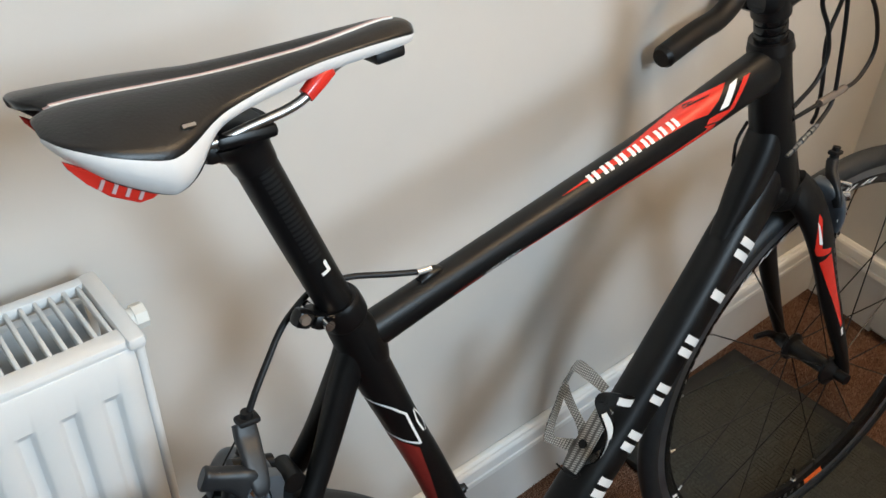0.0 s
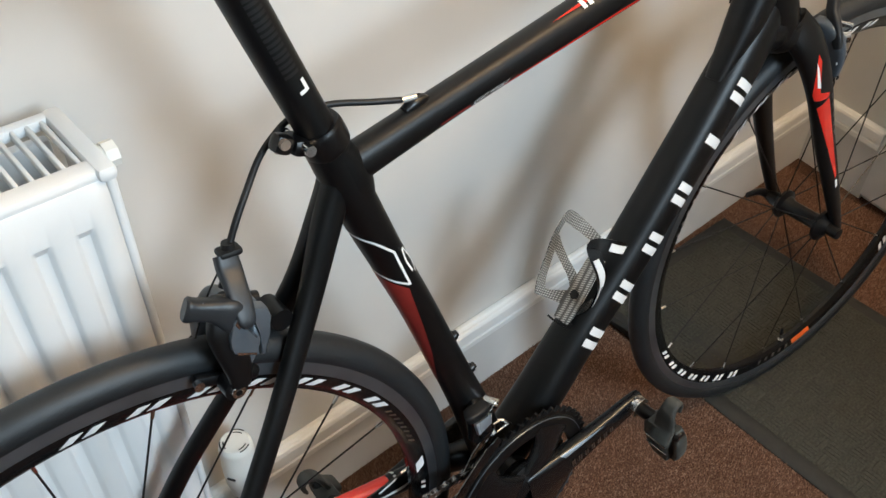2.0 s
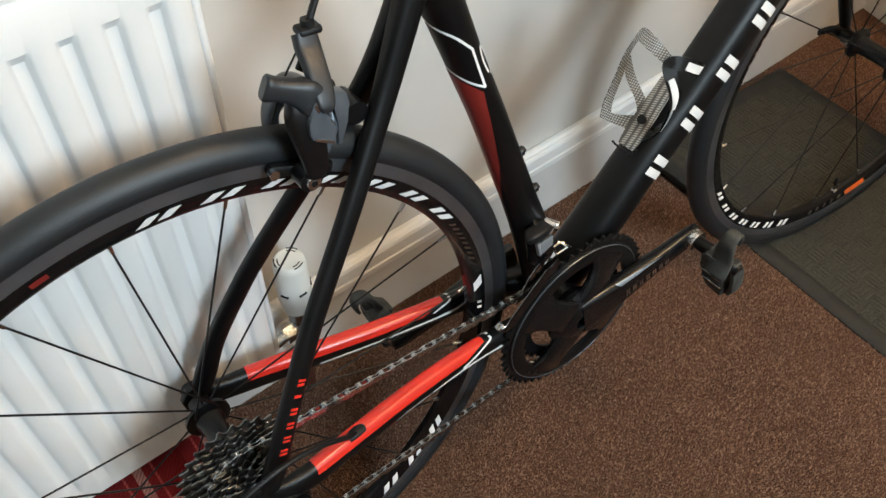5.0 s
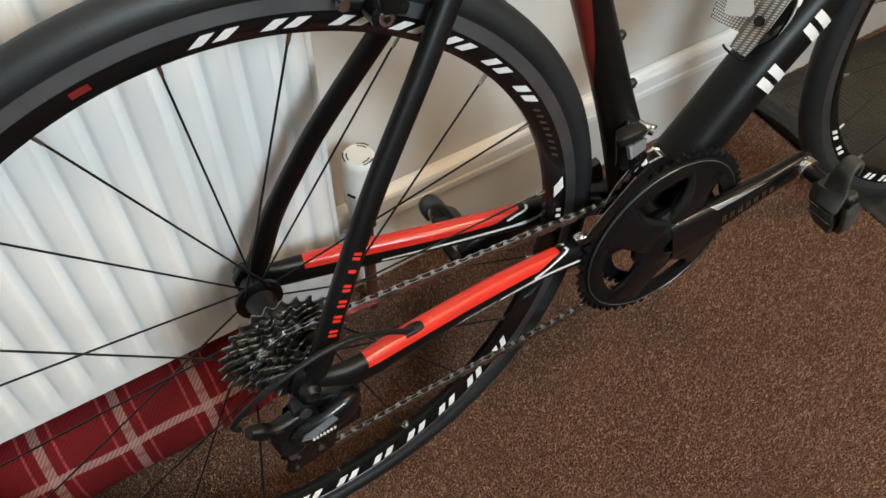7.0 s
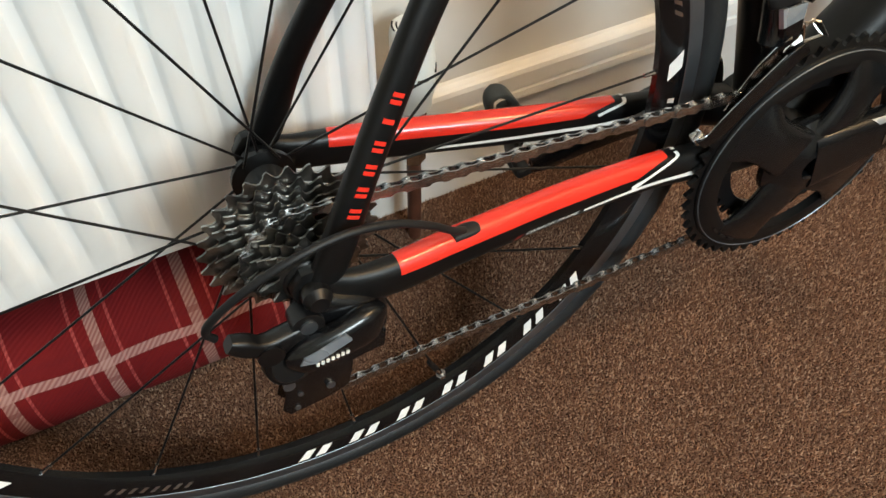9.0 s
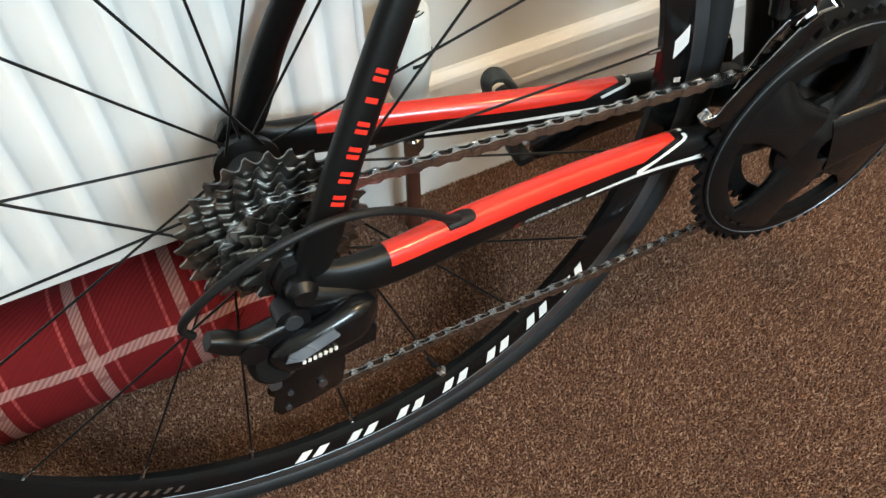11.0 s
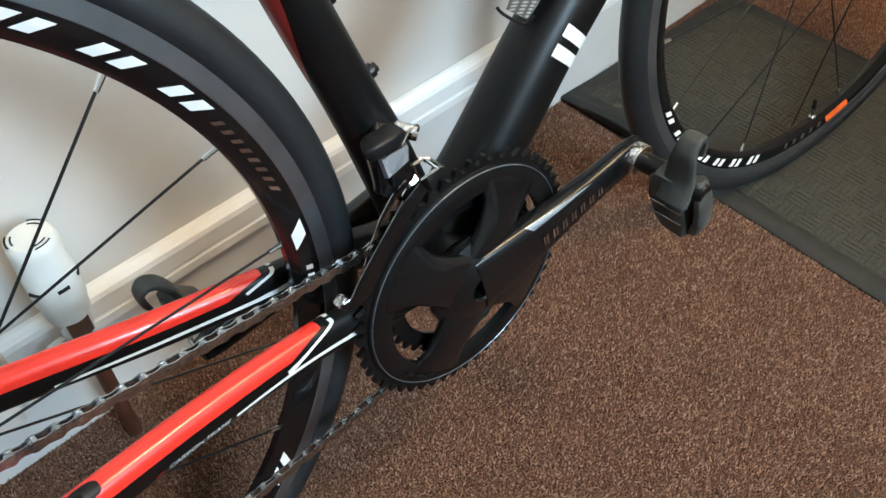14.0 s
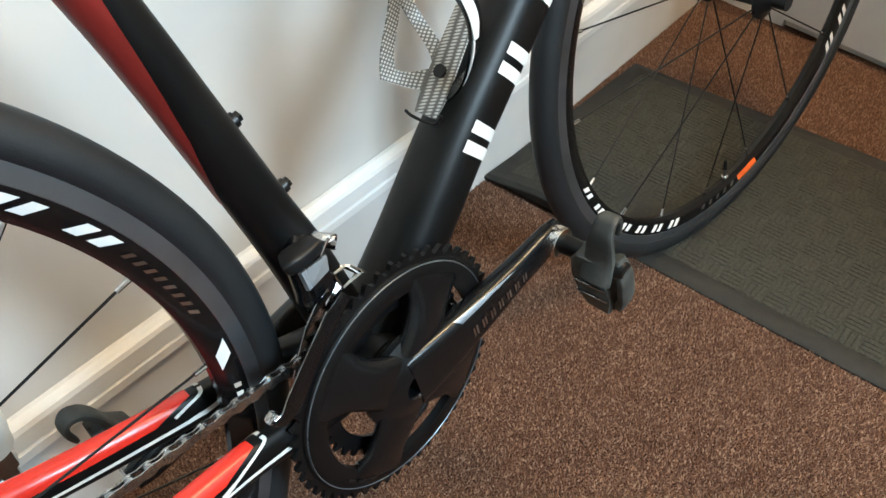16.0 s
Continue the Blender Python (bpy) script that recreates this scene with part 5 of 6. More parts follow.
# front derailleur on the seat tube
bm = bmesh.new()
Tube([(0.3672, -0.0139, 0.0906, 0.0099, 0.0060), (0.3632, -0.0218, 0.0827, 0.0139, 0.0089), (0.3603, -0.0278, 0.0678, 0.0119, 0.0099), (0.3623, -0.0317, 0.0539, 0.0159, 0.0089), (0.3583, -0.0337, 0.0420, 0.0079, 0.0060)], power=3.4).mesh(bm)
FD = part("front_derailleur", bm, M_GLOSS, bike, "black front derailleur with polished edges")
bm = plate([(0.2922, -0.0002), (0.3012, 0.0018), (0.3087, 0.0118), (0.3302, 0.0348), (0.3522, 0.0568), (0.3662, 0.0648), (0.3722, 0.0548), (0.3542, 0.0398), (0.3342, 0.0198), (0.3162, -0.0042), (0.3012, -0.0082)], -0.0525, -0.0512, 0.0004)
part("outer_cage_plate", bm, M_GLOSS, FD, "glossy dark cage plate")
part("cage_edge", cable([(0.2949, -0.0514, 0.0018), (0.3018, -0.0514, 0.0033), (0.3092, -0.0514, 0.0130), (0.3306, -0.0514, 0.0356), (0.3519, -0.0514, 0.0571)], 0.0006, 4, 6), M_STEEL, FD, "bright worn edge of the cage")
bm = plate([(0.3222, 0.0098), (0.3292, 0.0238), (0.3402, 0.0428), (0.3522, 0.0558), (0.3642, 0.0618), (0.3682, 0.0518), (0.3482, 0.0338), (0.3342, 0.0118)], -0.0400, -0.0388, 0.0004)
part("inner_cage_plate", bm, M_STEEL, FD)
bm = bmesh.new()
cyl(bm, (0.3781, -0.0159, 0.0856), (0.3831, -0.0288, 0.0837), 0.0042, n=6)
cyl(bm, (0.3801, -0.0218, 0.0837), (0.3861, -0.0288, 0.0817), 0.0055, n=14)
part("clamp_bolt", bm, M_CHROME, FD, "polished clamp bolt")
LINK = part("polished_link", slab([(0.3836, -0.0426, 0.0693), (0.3781, -0.0387, 0.0703), (0.3905, -0.0387, 0.0559), (0.3960, -0.0426, 0.0549)], 0.0015), M_CHROME, FD, "polished alloy link", smooth=False)
for p, q in (((0.3712, -0.0397, 0.0698), (0.3811, -0.0397, 0.0698)), ((0.3762, -0.0397, 0.0539), (0.3930, -0.0397, 0.0554)), ((0.3712, -0.0397, 0.0698), (0.3762, -0.0397, 0.0539))):
    bm = bmesh.new()
    cyl(bm, p, q, 0.0011, n=8)
    part("bracket_arm", bm, M_CHROME, LINK)
part("bright_edge", slab([(0.3583, -0.0417, 0.0509), (0.3737, -0.0417, 0.0569), (0.3727, -0.0387, 0.0613), (0.3633, -0.0387, 0.0559)], 0.0015), M_CHROME, FD, smooth=False)
part("grey_link", slab([(0.3474, -0.0446, 0.0745), (0.3672, -0.0412, 0.0762), (0.3702, -0.0377, 0.0856), (0.3474, -0.0392, 0.0861)], 0.004), M_FACET, FD, "blue-grey polished link", smooth=False)
part("lower_link", slab([(0.3523, -0.0436, 0.0638), (0.3682, -0.0417, 0.0648), (0.3682, -0.0402, 0.0772), (0.3504, -0.0426, 0.0772)], 0.005), M_GLOSS, FD, smooth=False)
part("upper_cap", Tube([(0.3440, -0.0258, 0.0880, 0.0050, 0.0060), (0.3480, -0.0280, 0.0895, 0.0060, 0.0080), (0.3600, -0.0285, 0.0905, 0.0055, 0.0080), (0.3700, -0.0270, 0.0905, 0.0050, 0.0069)], power=5.0).mesh(), M_PLASTIC, FD)
part("derailleur_wire", cable([(0.3682, -0.0337, 0.0837), (0.3761, -0.0357, 0.0956), (0.3841, -0.0327, 0.0896), (0.3821, -0.0278, 0.0777)], 0.0008, 4, 6), M_CHROME, FD)
bm = bmesh.new()
box(bm, (0.2974, -0.0466, -0.0012), (0.0092, 0.0079, 0.0100), turn=Matrix.Rotation(radians(-35), 4, "Y"), bevel=0.002)
part("cage_spacer", bm, M_CHROME, FD)

# rear derailleur
RD = part("rear_derailleur", Tube([(-0.010, -0.070, -0.012, 0.012, 0.009), (0.004, -0.070, -0.022, 0.015, 0.011), (0.022, -0.068, -0.034, 0.018, 0.013), (0.034, -0.066, -0.042, 0.015, 0.011), (0.042, -0.065, -0.048, 0.006, 0.007)], power=2.6).mesh(), M_GLOSS, bike, "glossy dark rear derailleur with pale lettering", at=pose(0.0007, 0, 0.0053))
part("hanger", Tube([(0.000, -0.070, -0.002, 0.010, 0.005), (-0.004, -0.071, -0.014, 0.009, 0.005), (-0.008, -0.072, -0.024, 0.009, 0.005)]).mesh(), M_BLACK, RD)
bm = plate([(-0.017, -0.040), (-0.005, -0.036), (0.0137, -0.0285), (0.030, -0.037), (0.038, -0.047), (0.036, -0.061), (0.012, -0.060), (-0.004, -0.063), (-0.016, -0.060)], -0.0890, -0.076, 0.003)
BODY = part("outer_link", bm, M_GLOSS, RD, "dark polished outer link")
part("link_shell", Tube([(-0.0270, -0.0840, -0.0470, 0.0060, 0.0060), (-0.0200, -0.0870, -0.0440, 0.0125, 0.0080), (-0.0060, -0.0880, -0.0400, 0.0135, 0.0085), (0.0120, -0.0870, -0.0370, 0.0140, 0.0085), (0.0270, -0.0840, -0.0360, 0.0150, 0.0085), (0.0370, -0.0790, -0.0370, 0.0110, 0.0060)], 5, 28, 2.8).mesh(), M_GLOSS, BODY, "glossy black outer link")
part("polished_flash", slab([(-0.0215, -0.0960, -0.0405), (-0.0185, -0.0965, -0.0345), (0.0090, -0.0955, -0.0255), (0.0125, -0.0970, -0.0310), (-0.0120, -0.0980, -0.0405)], 0.004), M_FACET, BODY, "bright chamfer on the link", smooth=False)
for k in range(7):
    bm = bmesh.new()
    box(bm, (-0.0110 + 0.0033 * k, -0.0972 + 0.0001 * k, -0.0432 + 0.0003 * k), (0.0020, 0.0010, 0.0026), turn=Matrix.Rotation(radians(12), 4, "Y"))
    part("lettering", bm, M_VALVE, BODY, smooth=False)
part("knuckle", Tube([(-0.030, -0.066, -0.060, 0.012, 0.012), (-0.028, -0.074, -0.054, 0.0150, 0.0150), (-0.027, -0.085, -0.048, 0.0150, 0.0150), (-0.027, -0.090, -0.046, 0.011, 0.011)], power=2.2).mesh(), M_BLACK, RD)
part("cable_arm", Tube([(-0.012, -0.078, -0.028, 0.0080, 0.007), (-0.030, -0.081, -0.029, 0.0090, 0.007), (-0.042, -0.083, -0.024, 0.0065, 0.006), (-0.050, -0.083, -0.0185, 0.0070, 0.006), (-0.058, -0.083, -0.013, 0.0050, 0.005)], power=3.4).mesh(), M_BLACK, RD)
for nm, x, z, r, y0, y1, mat in (("pivot", -0.010, -0.0212, 0.0105, -0.070, -0.084, M_BLACK), ("pivot_screw", -0.010, -0.0212, 0.0055, -0.084, -0.0855, M_RIM), ("cable_bolt", -0.036, -0.0305, 0.0085, -0.080, -0.090, M_BLACK), ("limit_screw", -0.0300, -0.0670, 0.0040, -0.080, -0.090, M_RIM)):
    bm = bmesh.new()
    cyl(bm, (x, y0, z), (x, y1, z), r, n=20)
    part(nm, bm, mat, RD)
for y0, y1 in ((-0.0520, -0.0505), (-0.0372, -0.0358)):
    bm = plate([(-0.020, -0.072), (0.000, -0.064), (0.026, -0.062), (0.030, -0.076), (0.022, -0.100), (0.022, -0.122), (0.017, -0.146), (-0.005, -0.154), (-0.030, -0.159), (-0.035, -0.150), (-0.027, -0.122)], y0, y1, 0.0004)
    part("cage_plate", bm, M_GLOSS, RD)
for cx, cz in ((0.018, -0.062), (0.003, -0.138)):
    bm = gear(11, 0.0165, 0.0205, 0.004, -0.0440, -0.0418)
    part("jockey_wheel", bm, M_PLASTIC, RD, smooth=False, at=Matrix.Translation((cx, 0, cz)))
    bm = bmesh.new()
    cyl(bm, (cx, -0.0535, cz), (cx, -0.0340, cz), 0.0034, n=10)
    part("pulley_bolt", bm, M_RIM, RD)
for cx, cz in ((-0.020, -0.136), (-0.024, -0.152)):
    bm = bmesh.new()
    cyl(bm, (cx, -0.0532, cz), (cx, -0.0360, cz), 0.0022, n=10)
    part("cage_pin", bm, M_RIM, RD)
part("gear_cable", cable([(0.1044, -0.0615, -0.0011), (0.0935, -0.0674, 0.0088), (0.0757, -0.0733, 0.0266), (0.0499, -0.0793, 0.0445), (0.0202, -0.0842, 0.0534), (-0.0135, -0.0872, 0.0494), (-0.0413, -0.0872, 0.0365), (-0.0611, -0.0842, 0.0187), (-0.0670, -0.0803, 0.0048), (-0.0631, -0.0783, -0.0051)], 0.0026), M_PLASTIC, bike, "black rear derailleur cable loop")


# ---- front end ----
build_brake(Matrix.Translation((0.9279, -0.006, 0.3093)) @ Matrix(((0.966, 0, -0.26, 0), (0, 1, 0, 0), (0.26, 0, 0.966, 0), (0, 0, 0, 1))), "front_brake", "dark grey dual-pivot rim brake on the fork", -1, False)
STEM_D = V(-0.297, 0, 0.955)
HT = V(0.7602, 0.0000, 0.5575)
bm = bmesh.new()
cyl(bm, HT - STEM_D * 0.002, HT + STEM_D * 0.010, 0.0245, 0.0225, n=32)
part("headset", bm, M_BLACK, bike)
for k in range(3):
    bm = bmesh.new()
    cyl(bm, HT + STEM_D * (0.0105 + 0.0095 * k), HT + STEM_D * (0.0190 + 0.0095 * k), 0.0172, n=28)
    bmesh.ops.bevel(bm, geom=bm.edges[:], offset=0.0012, segments=2, affect="EDGES", profile=0.5)
    part("spacer", bm, M_GLOSS, bike)
FWD = V(0.955 * math.cos(radians(STEER)), 0.955 * math.sin(radians(STEER)), 0.200)
S0 = HT + STEM_D * 0.058
STEM = part("stem", Tube([(*(S0 + FWD * t), h, w) for t, h, w in ((-0.022, 0.012, 0.012), (-0.010, 0.019, 0.0190), (0.014, 0.0190, 0.0195), (0.050, 0.0155, 0.0155), (0.085, 0.0160, 0.0165), (0.104, 0.0200, 0.0240), (0.122, 0.0190, 0.0240))], 5, 28, 2.6).mesh(), M_BLACK, bike)
bm = bmesh.new()
cyl(bm, HT + STEM_D * 0.037, HT + STEM_D * 0.080, 0.0200, n=32)
part("steerer_clamp", bm, M_BLACK, STEM)
for z in (0.048, 0.068):
    bm = bmesh.new()
    c = HT + STEM_D * z + V(-0.020, -0.008, 0)
    cyl(bm, c, c + V(0, 0.016, 0), 0.0042, n=14)
    part("stem_bolt", bm, M_BLACK, STEM)
CL = S0 + FWD * 0.106
SIDE = V(math.sin(radians(-STEER)), math.cos(radians(STEER)), 0)


def bar_half(s):
    rows = [CL, CL + SIDE * (s * 0.09), CL + SIDE * (s * 0.165) + V(0.004, 0, 0), CL + SIDE * (s * 0.198) + V(0.030, 0, -0.004), CL + SIDE * (s * 0.205) + V(0.075, 0, -0.014), CL + SIDE * (s * 0.207) + V(0.110, 0, -0.045),
            CL + SIDE * (s * 0.207) + V(0.112, 0, -0.088), CL + SIDE * (s * 0.206) + V(0.080, 0, -0.114), CL + SIDE * (s * 0.204) + V(0.030, 0, -0.126), CL + SIDE * (s * 0.202) + V(-0.034, 0, -0.146)]
    b = part("handlebar", Tube([(*p, 0.0155, 0.0155) for p in rows], 7, 18).mesh(), M_PLASTIC, bike, "black taped drop handlebar")
    bm = bmesh.new()
    dd = (rows[-1] - rows[-2]).normalized()
    cyl(bm, rows[-1] - dd * 0.002, rows[-1] + dd * 0.005, 0.0160, 0.0125, n=20)
    part("bar_plug", bm, M_BLACK, b)
    hood = [rows[4] + V(-0.010, 0, 0.004), rows[4] + V(0.030, 0, 0.010), rows[4] + V(0.062, 0, 0.022), rows[4] + V(0.078, 0, 0.046)]
    h = part("brake_hood", Tube([(*p, r, 0.016) for p, r in zip(hood, (0.018, 0.021, 0.022, 0.015))], 5, 18).mesh(), M_PLASTIC, bike)
    lev = [rows[4] + V(0.070, 0, 0.020), rows[4] + V(0.088, 0, -0.020), rows[4] + V(0.080, 0, -0.070), rows[4] + V(0.066, 0, -0.100)]
    part("brake_lever", Tube([(*p, 0.005, 0.009) for p in lev], 5, 14).mesh(), M_CRANK, h)


bar_half(1)
bar_half(-1)

# cables in front of the head tube
part("gear_cable", cable([(0.8558, -0.0290, 0.6413), (0.8860, -0.0242, 0.6086), (0.9311, -0.0213, 0.5667), (0.9521, -0.0193, 0.5239), (0.9290, -0.0193, 0.4931), (0.8906, -0.0193, 0.4854), (0.8395, -0.0213, 0.4801), (0.7952, -0.0218, 0.4746)], 0.0025), M_PLASTIC, bike, "black looping gear cable")
part("gear_cable", cable([(0.7930, -0.0290, 0.6390), (0.8021, -0.0232, 0.6006), (0.8323, -0.0193, 0.5689), (0.8451, -0.0193, 0.5374), (0.8326, -0.0193, 0.5089), (0.7928, -0.0208, 0.4880)], 0.0025), M_PLASTIC, bike, "black looping gear cable")
part("gear_cable", cable([(0.8413, -0.0193, 0.6408), (0.8626, -0.0193, 0.5884), (0.8754, -0.0193, 0.5288), (0.8802, -0.0193, 0.4777), (0.8521, -0.0213, 0.4530)], 0.0025), M_PLASTIC, bike, "black gear cable to the down tube")
part("brake_cable", cable([(0.8848, -0.0097, 0.6424), (0.8674, -0.0097, 0.5885), (0.8544, -0.0097, 0.5493), (0.8708, -0.0077, 0.4967), (0.8966, 0.0039, 0.4541), (0.9051, 0.0116, 0.4341)], 0.0025), M_PLASTIC, bike, "black front brake cable")
bm = bmesh.new()
cyl(bm, (0.9012, -0.0193, 0.4872), (0.8472, -0.0213, 0.4809), 0.0046, n=14)
part("cable_sleeve", bm, M_SLEEVE, bike, "grey in-line cable adjuster")
ADJ = part("barrel_adjuster", cable([(0.8540, -0.0213, 0.4537), (0.7948, -0.0247, 0.4320)], 0.0022, 2, 8), M_RIM, bike, "knurled silver cable adjuster")
for k in range(7):
    bm = bmesh.new()
    p, q = V(0.8540, -0.0213, 0.4537), V(0.7948, -0.0247, 0.4320)
    cyl(bm, p.lerp(q, k / 7), p.lerp(q, (k + 0.7) / 7), 0.0036 if k % 2 else 0.0030, n=10)
    part("collar", bm, M_RIM, ADJ)
part("wire", cable([(0.7732, 0.0174, 0.4660), (0.7644, 0.0213, 0.4425), (0.7626, 0.0193, 0.4134)], 0.0020), M_PLASTIC, bike)

# ---- bottle cage on the down tube ----
C0, CT, CN = V(0.5323, 0, 0.1350), V(0.636, 0, 0.7717), V(-0.7717, 0, 0.636)


def cage_at(a, phi, lift=0.0):
    p = radians(phi)
    return C0 + CT * a + CN * (0.0370 - (0.0370 + lift) * math.cos(p)) + V(0, (0.0370 + lift) * math.sin(p), 0)


def strip(nodes, half, thick, name, mat, parent, label=""):
    """A curved band on the bottle's cylinder through nodes of (along, angle, half width factor)."""
    rows = smooth_path([(a, p * 0.00065, f) for a, p, f in nodes], 6)
    bm = bmesh.new()
    tan = np.gradient(rows[:, :2], axis=0)
    tan /= np.linalg.norm(tan, axis=1)[:, None]
    prev = None
    for (a, u, f), (ta, tu) in zip(rows, tan):
        na, nu = -tu * half * f, ta * half * f
        quad = [bm.verts.new(cage_at(a + s * na, (u + s * nu) / 0.00065, l)) for s, l in ((-1, 0), (1, 0), (1, thick), (-1, thick))]
        if prev:
            for k in range(4):
                bm.faces.new((prev[k], prev[(k + 1) % 4], quad[(k + 1) % 4], quad[k]))
        else:
            bm.faces.new(quad)
        prev = quad
    bm.faces.new(prev[::-1])
    return part(name, bm, mat, parent, label)


bm = bmesh.new()
Tube([(*(C0 + CT * -0.034 + CN * 0.002), 0.0016, 0.011), (*(C0 + CT * -0.01 + CN * 0.002), 0.0020, 0.013), (*(C0 + CT * 0.050 + CN * 0.002), 0.0020, 0.011)], 5, 16, 3.2).mesh(bm)
CAGE = part("bottle_cage", bm, M_CAGE, bike, "grey carbon-weave bottle cage on the down tube")
strip([(0.066, 18, 0.9), (0.072, 58, 1.2), (0.0735, 98, 1.2), (0.055, 104, 1.0), (0.028, 86, 0.9), (0.000, 74, 0.9), (-0.017, 62, 1.0)], 0.0062, 0.0016, "far_wing", M_CAGE, CAGE)
strip([(-0.0165, 70, 0.9), (-0.0150, 44, 0.9), (-0.008, 14, 1.4), (0.000, -8, 1.5)], 0.0060, 0.0015, "far_foot", M_CAGE, CAGE)
strip([(0.046, 92, 1.1), (0.030, 56, 1.0), (0.016, 24, 1.1), (0.002, 2, 1.6)], 0.0050, 0.0017, "far_strut", M_CAGE, CAGE)
strip([(-0.014, -16, 1.0), (0.002, -46, 1.0), (0.022, -72, 1.1), (0.038, -96, 1.1), (0.052, -126, 1.1), (0.0625, -138, 1.1), (0.070, -112, 1.2), (0.073, -76, 1.2), (0.071, -48, 1.0)], 0.0062, 0.0018, "near_wing", M_GLOSS, CAGE, "black near wing with white print")
strip([(0.026, -80, 0.7), (0.038, -98, 1.0), (0.050, -124, 0.8)], 0.0040, 0.0026, "print_panel", M_WHITE, CAGE)
strip([(0.069, -114, 1.0), (0.073, -76, 1.0)], 0.0044, 0.0026, "print_panel", M_WHITE, CAGE)
strip([(-0.012, -26, 0.6), (0.004, -55, 0.6), (0.024, -82, 0.6)], 0.0016, 0.0026, "print_line", M_WHITE, CAGE)
bm = bmesh.new()
cyl(bm, C0 + CN * 0.001, C0 + CN * 0.0065, 0.0052, n=16)
part("cage_bolt", bm, M_BLACK, CAGE)
part("base_lip", cable([tuple(C0 + CT * -0.036 + CN * 0.010 + V(0, 0.013, 0)), tuple(C0 + CT * -0.038 + CN * 0.003 + V(0, 0.010, 0)), tuple(C0 + CT * -0.038 + CN * 0.002 + V(0, -0.010, 0)), tuple(C0 + CT * -0.030 + CN * 0.003 + V(0, -0.015, 0))], 0.0013, 5, 8), M_BLACK, CAGE)
# bolts for a second cage on the seat tube
for x, z in ((0.3508, 0.1816), (0.3745, 0.1225)):
    bm = bmesh.new()
    c = V(x - 0.009, 0, z - 0.003)
    cyl(bm, c, c + V(0.010, 0, 0.0033), 0.0052, n=14)
    cyl(bm, c + V(0.009, 0, 0.0030), c + V(0.0130, 0, 0.0043), 0.0038, n=6)
    part("boss_bolt", bm, M_BLACK, bike)

# ---- painted decals ----
TS = lambda x: (x - 0.2602) * 0.980


def top_decal(rows, mat, name="stripe", label=""):
    return decal(T_TOP, [(TS(x), a) for x, a in rows], mat, name, label)


top_decal([(0.488, -27), (0.560, -14), (0.620, 4), (0.664, 16), (0.724, -20), (0.704, -52), (0.684, -70), (0.664, -58), (0.630, -50), (0.580, -40)], M_RED, "red_arrow", "red arrow panel")
bar_glyphs(T_TOP, TS(0.522), 0.0182, 7, 0.0150, -14, -47, M_WHITE, lift=0.0011)
top_decal([(0.726, -34), (0.739, -32), (0.714, -84), (0.701, -80)], M_WHITE)
top_decal([(0.746, -40), (0.756, -42), (0.722, -98), (0.700, -104), (0.680, -92), (0.684, -82), (0.700, -86), (0.716, -92)], M_RED)
top_decal([(0.676, -92), (0.696, -106), (0.500, -114), (0.422, -117), (0.422, -121), (0.500, -124), (0.690, -122)], M_RED, label="narrow red line under the tube")
top_decal([(0.668, 6), (0.680, -4), (0.672, -5), (0.700, -22), (0.696, -24), (0.664, -8)], M_BLACK, "thin_mark")
top_decal([(0.352, -108), (0.384, -108), (0.384, -117), (0.352, -114)], M_DARKRED, "small_red_bar")
bm = text_mesh("LIGHT WEIGHT", 0.0056, 0.2)
for v in bm.verts:
    v.co = (TS(0.388) + v.co.x, radians(-117) * 0.02 + v.co.y * 1.15, 0)
part("lettering", T_TOP.lay(bm, 0.0006), M_WHITE, FRAME, "small white printed words")



def ribbon(tube, nodes, half, mat, name="outline", lift=0.0006, parent=None):
    """A narrow painted line along nodes of s and angle."""
    p = smooth_path([(s, radians(a) * 0.02) for s, a in nodes], 4)
    t = np.gradient(p, axis=0)
    t /= np.linalg.norm(t, axis=1)[:, None]
    bm = bmesh.new()
    prev = None
    for (s, u), (ts, tu) in zip(p, t):
        pair = [bm.verts.new((s + k * -tu * half, u + k * ts * half, 0)) for k in (-1, 1)]
        if prev:
            bm.faces.new((prev[0], prev[1], pair[1], pair[0]))
        prev = pair
    return part(name, tube.lay(bm, lift), mat, parent or FRAME)


ribbon(T_SEAT, [(0.4450, -205), (0.4365, -174), (0.4220, -121), (0.3985, -82)], 0.0012, M_WHITE)
ribbon(T_SEAT, [(0.3990, -82), (0.3760, -85), (0.3535, -88)], 0.0014, M_WHITE)
ribbon(T_SEAT, [(0.3540, -87), (0.3660, -120), (0.3780, -155), (0.3880, -200)], 0.0012, M_WHITE)
ribbon(T_SEAT, [(0.3920, -52), (0.3780, -60), (0.3620, -56)], 0.0014, M_WHITE)
ribbon(T_SEAT, [(0.3920, -46), (0.3700, -30), (0.3580, -46)], 0.0010, M_WHITE)
decal(T_SEAT, [(0.3505, -98), (0.3620, -122), (0.3735, -155), (0.3840, -200), (0.2400, -205), (0.1950, -185), (0.1950, -172), (0.2190, -157), (0.2510, -136), (0.2910, -121), (0.3275, -108)], M_DARKRED, "dark_red_panel", "dark red painted panel")

bar_glyphs(T_DOWN, 0.184, 0.0645, 6, 0.0320, -62, -118, M_WHITE, skip=(4,), lift=0.0006)

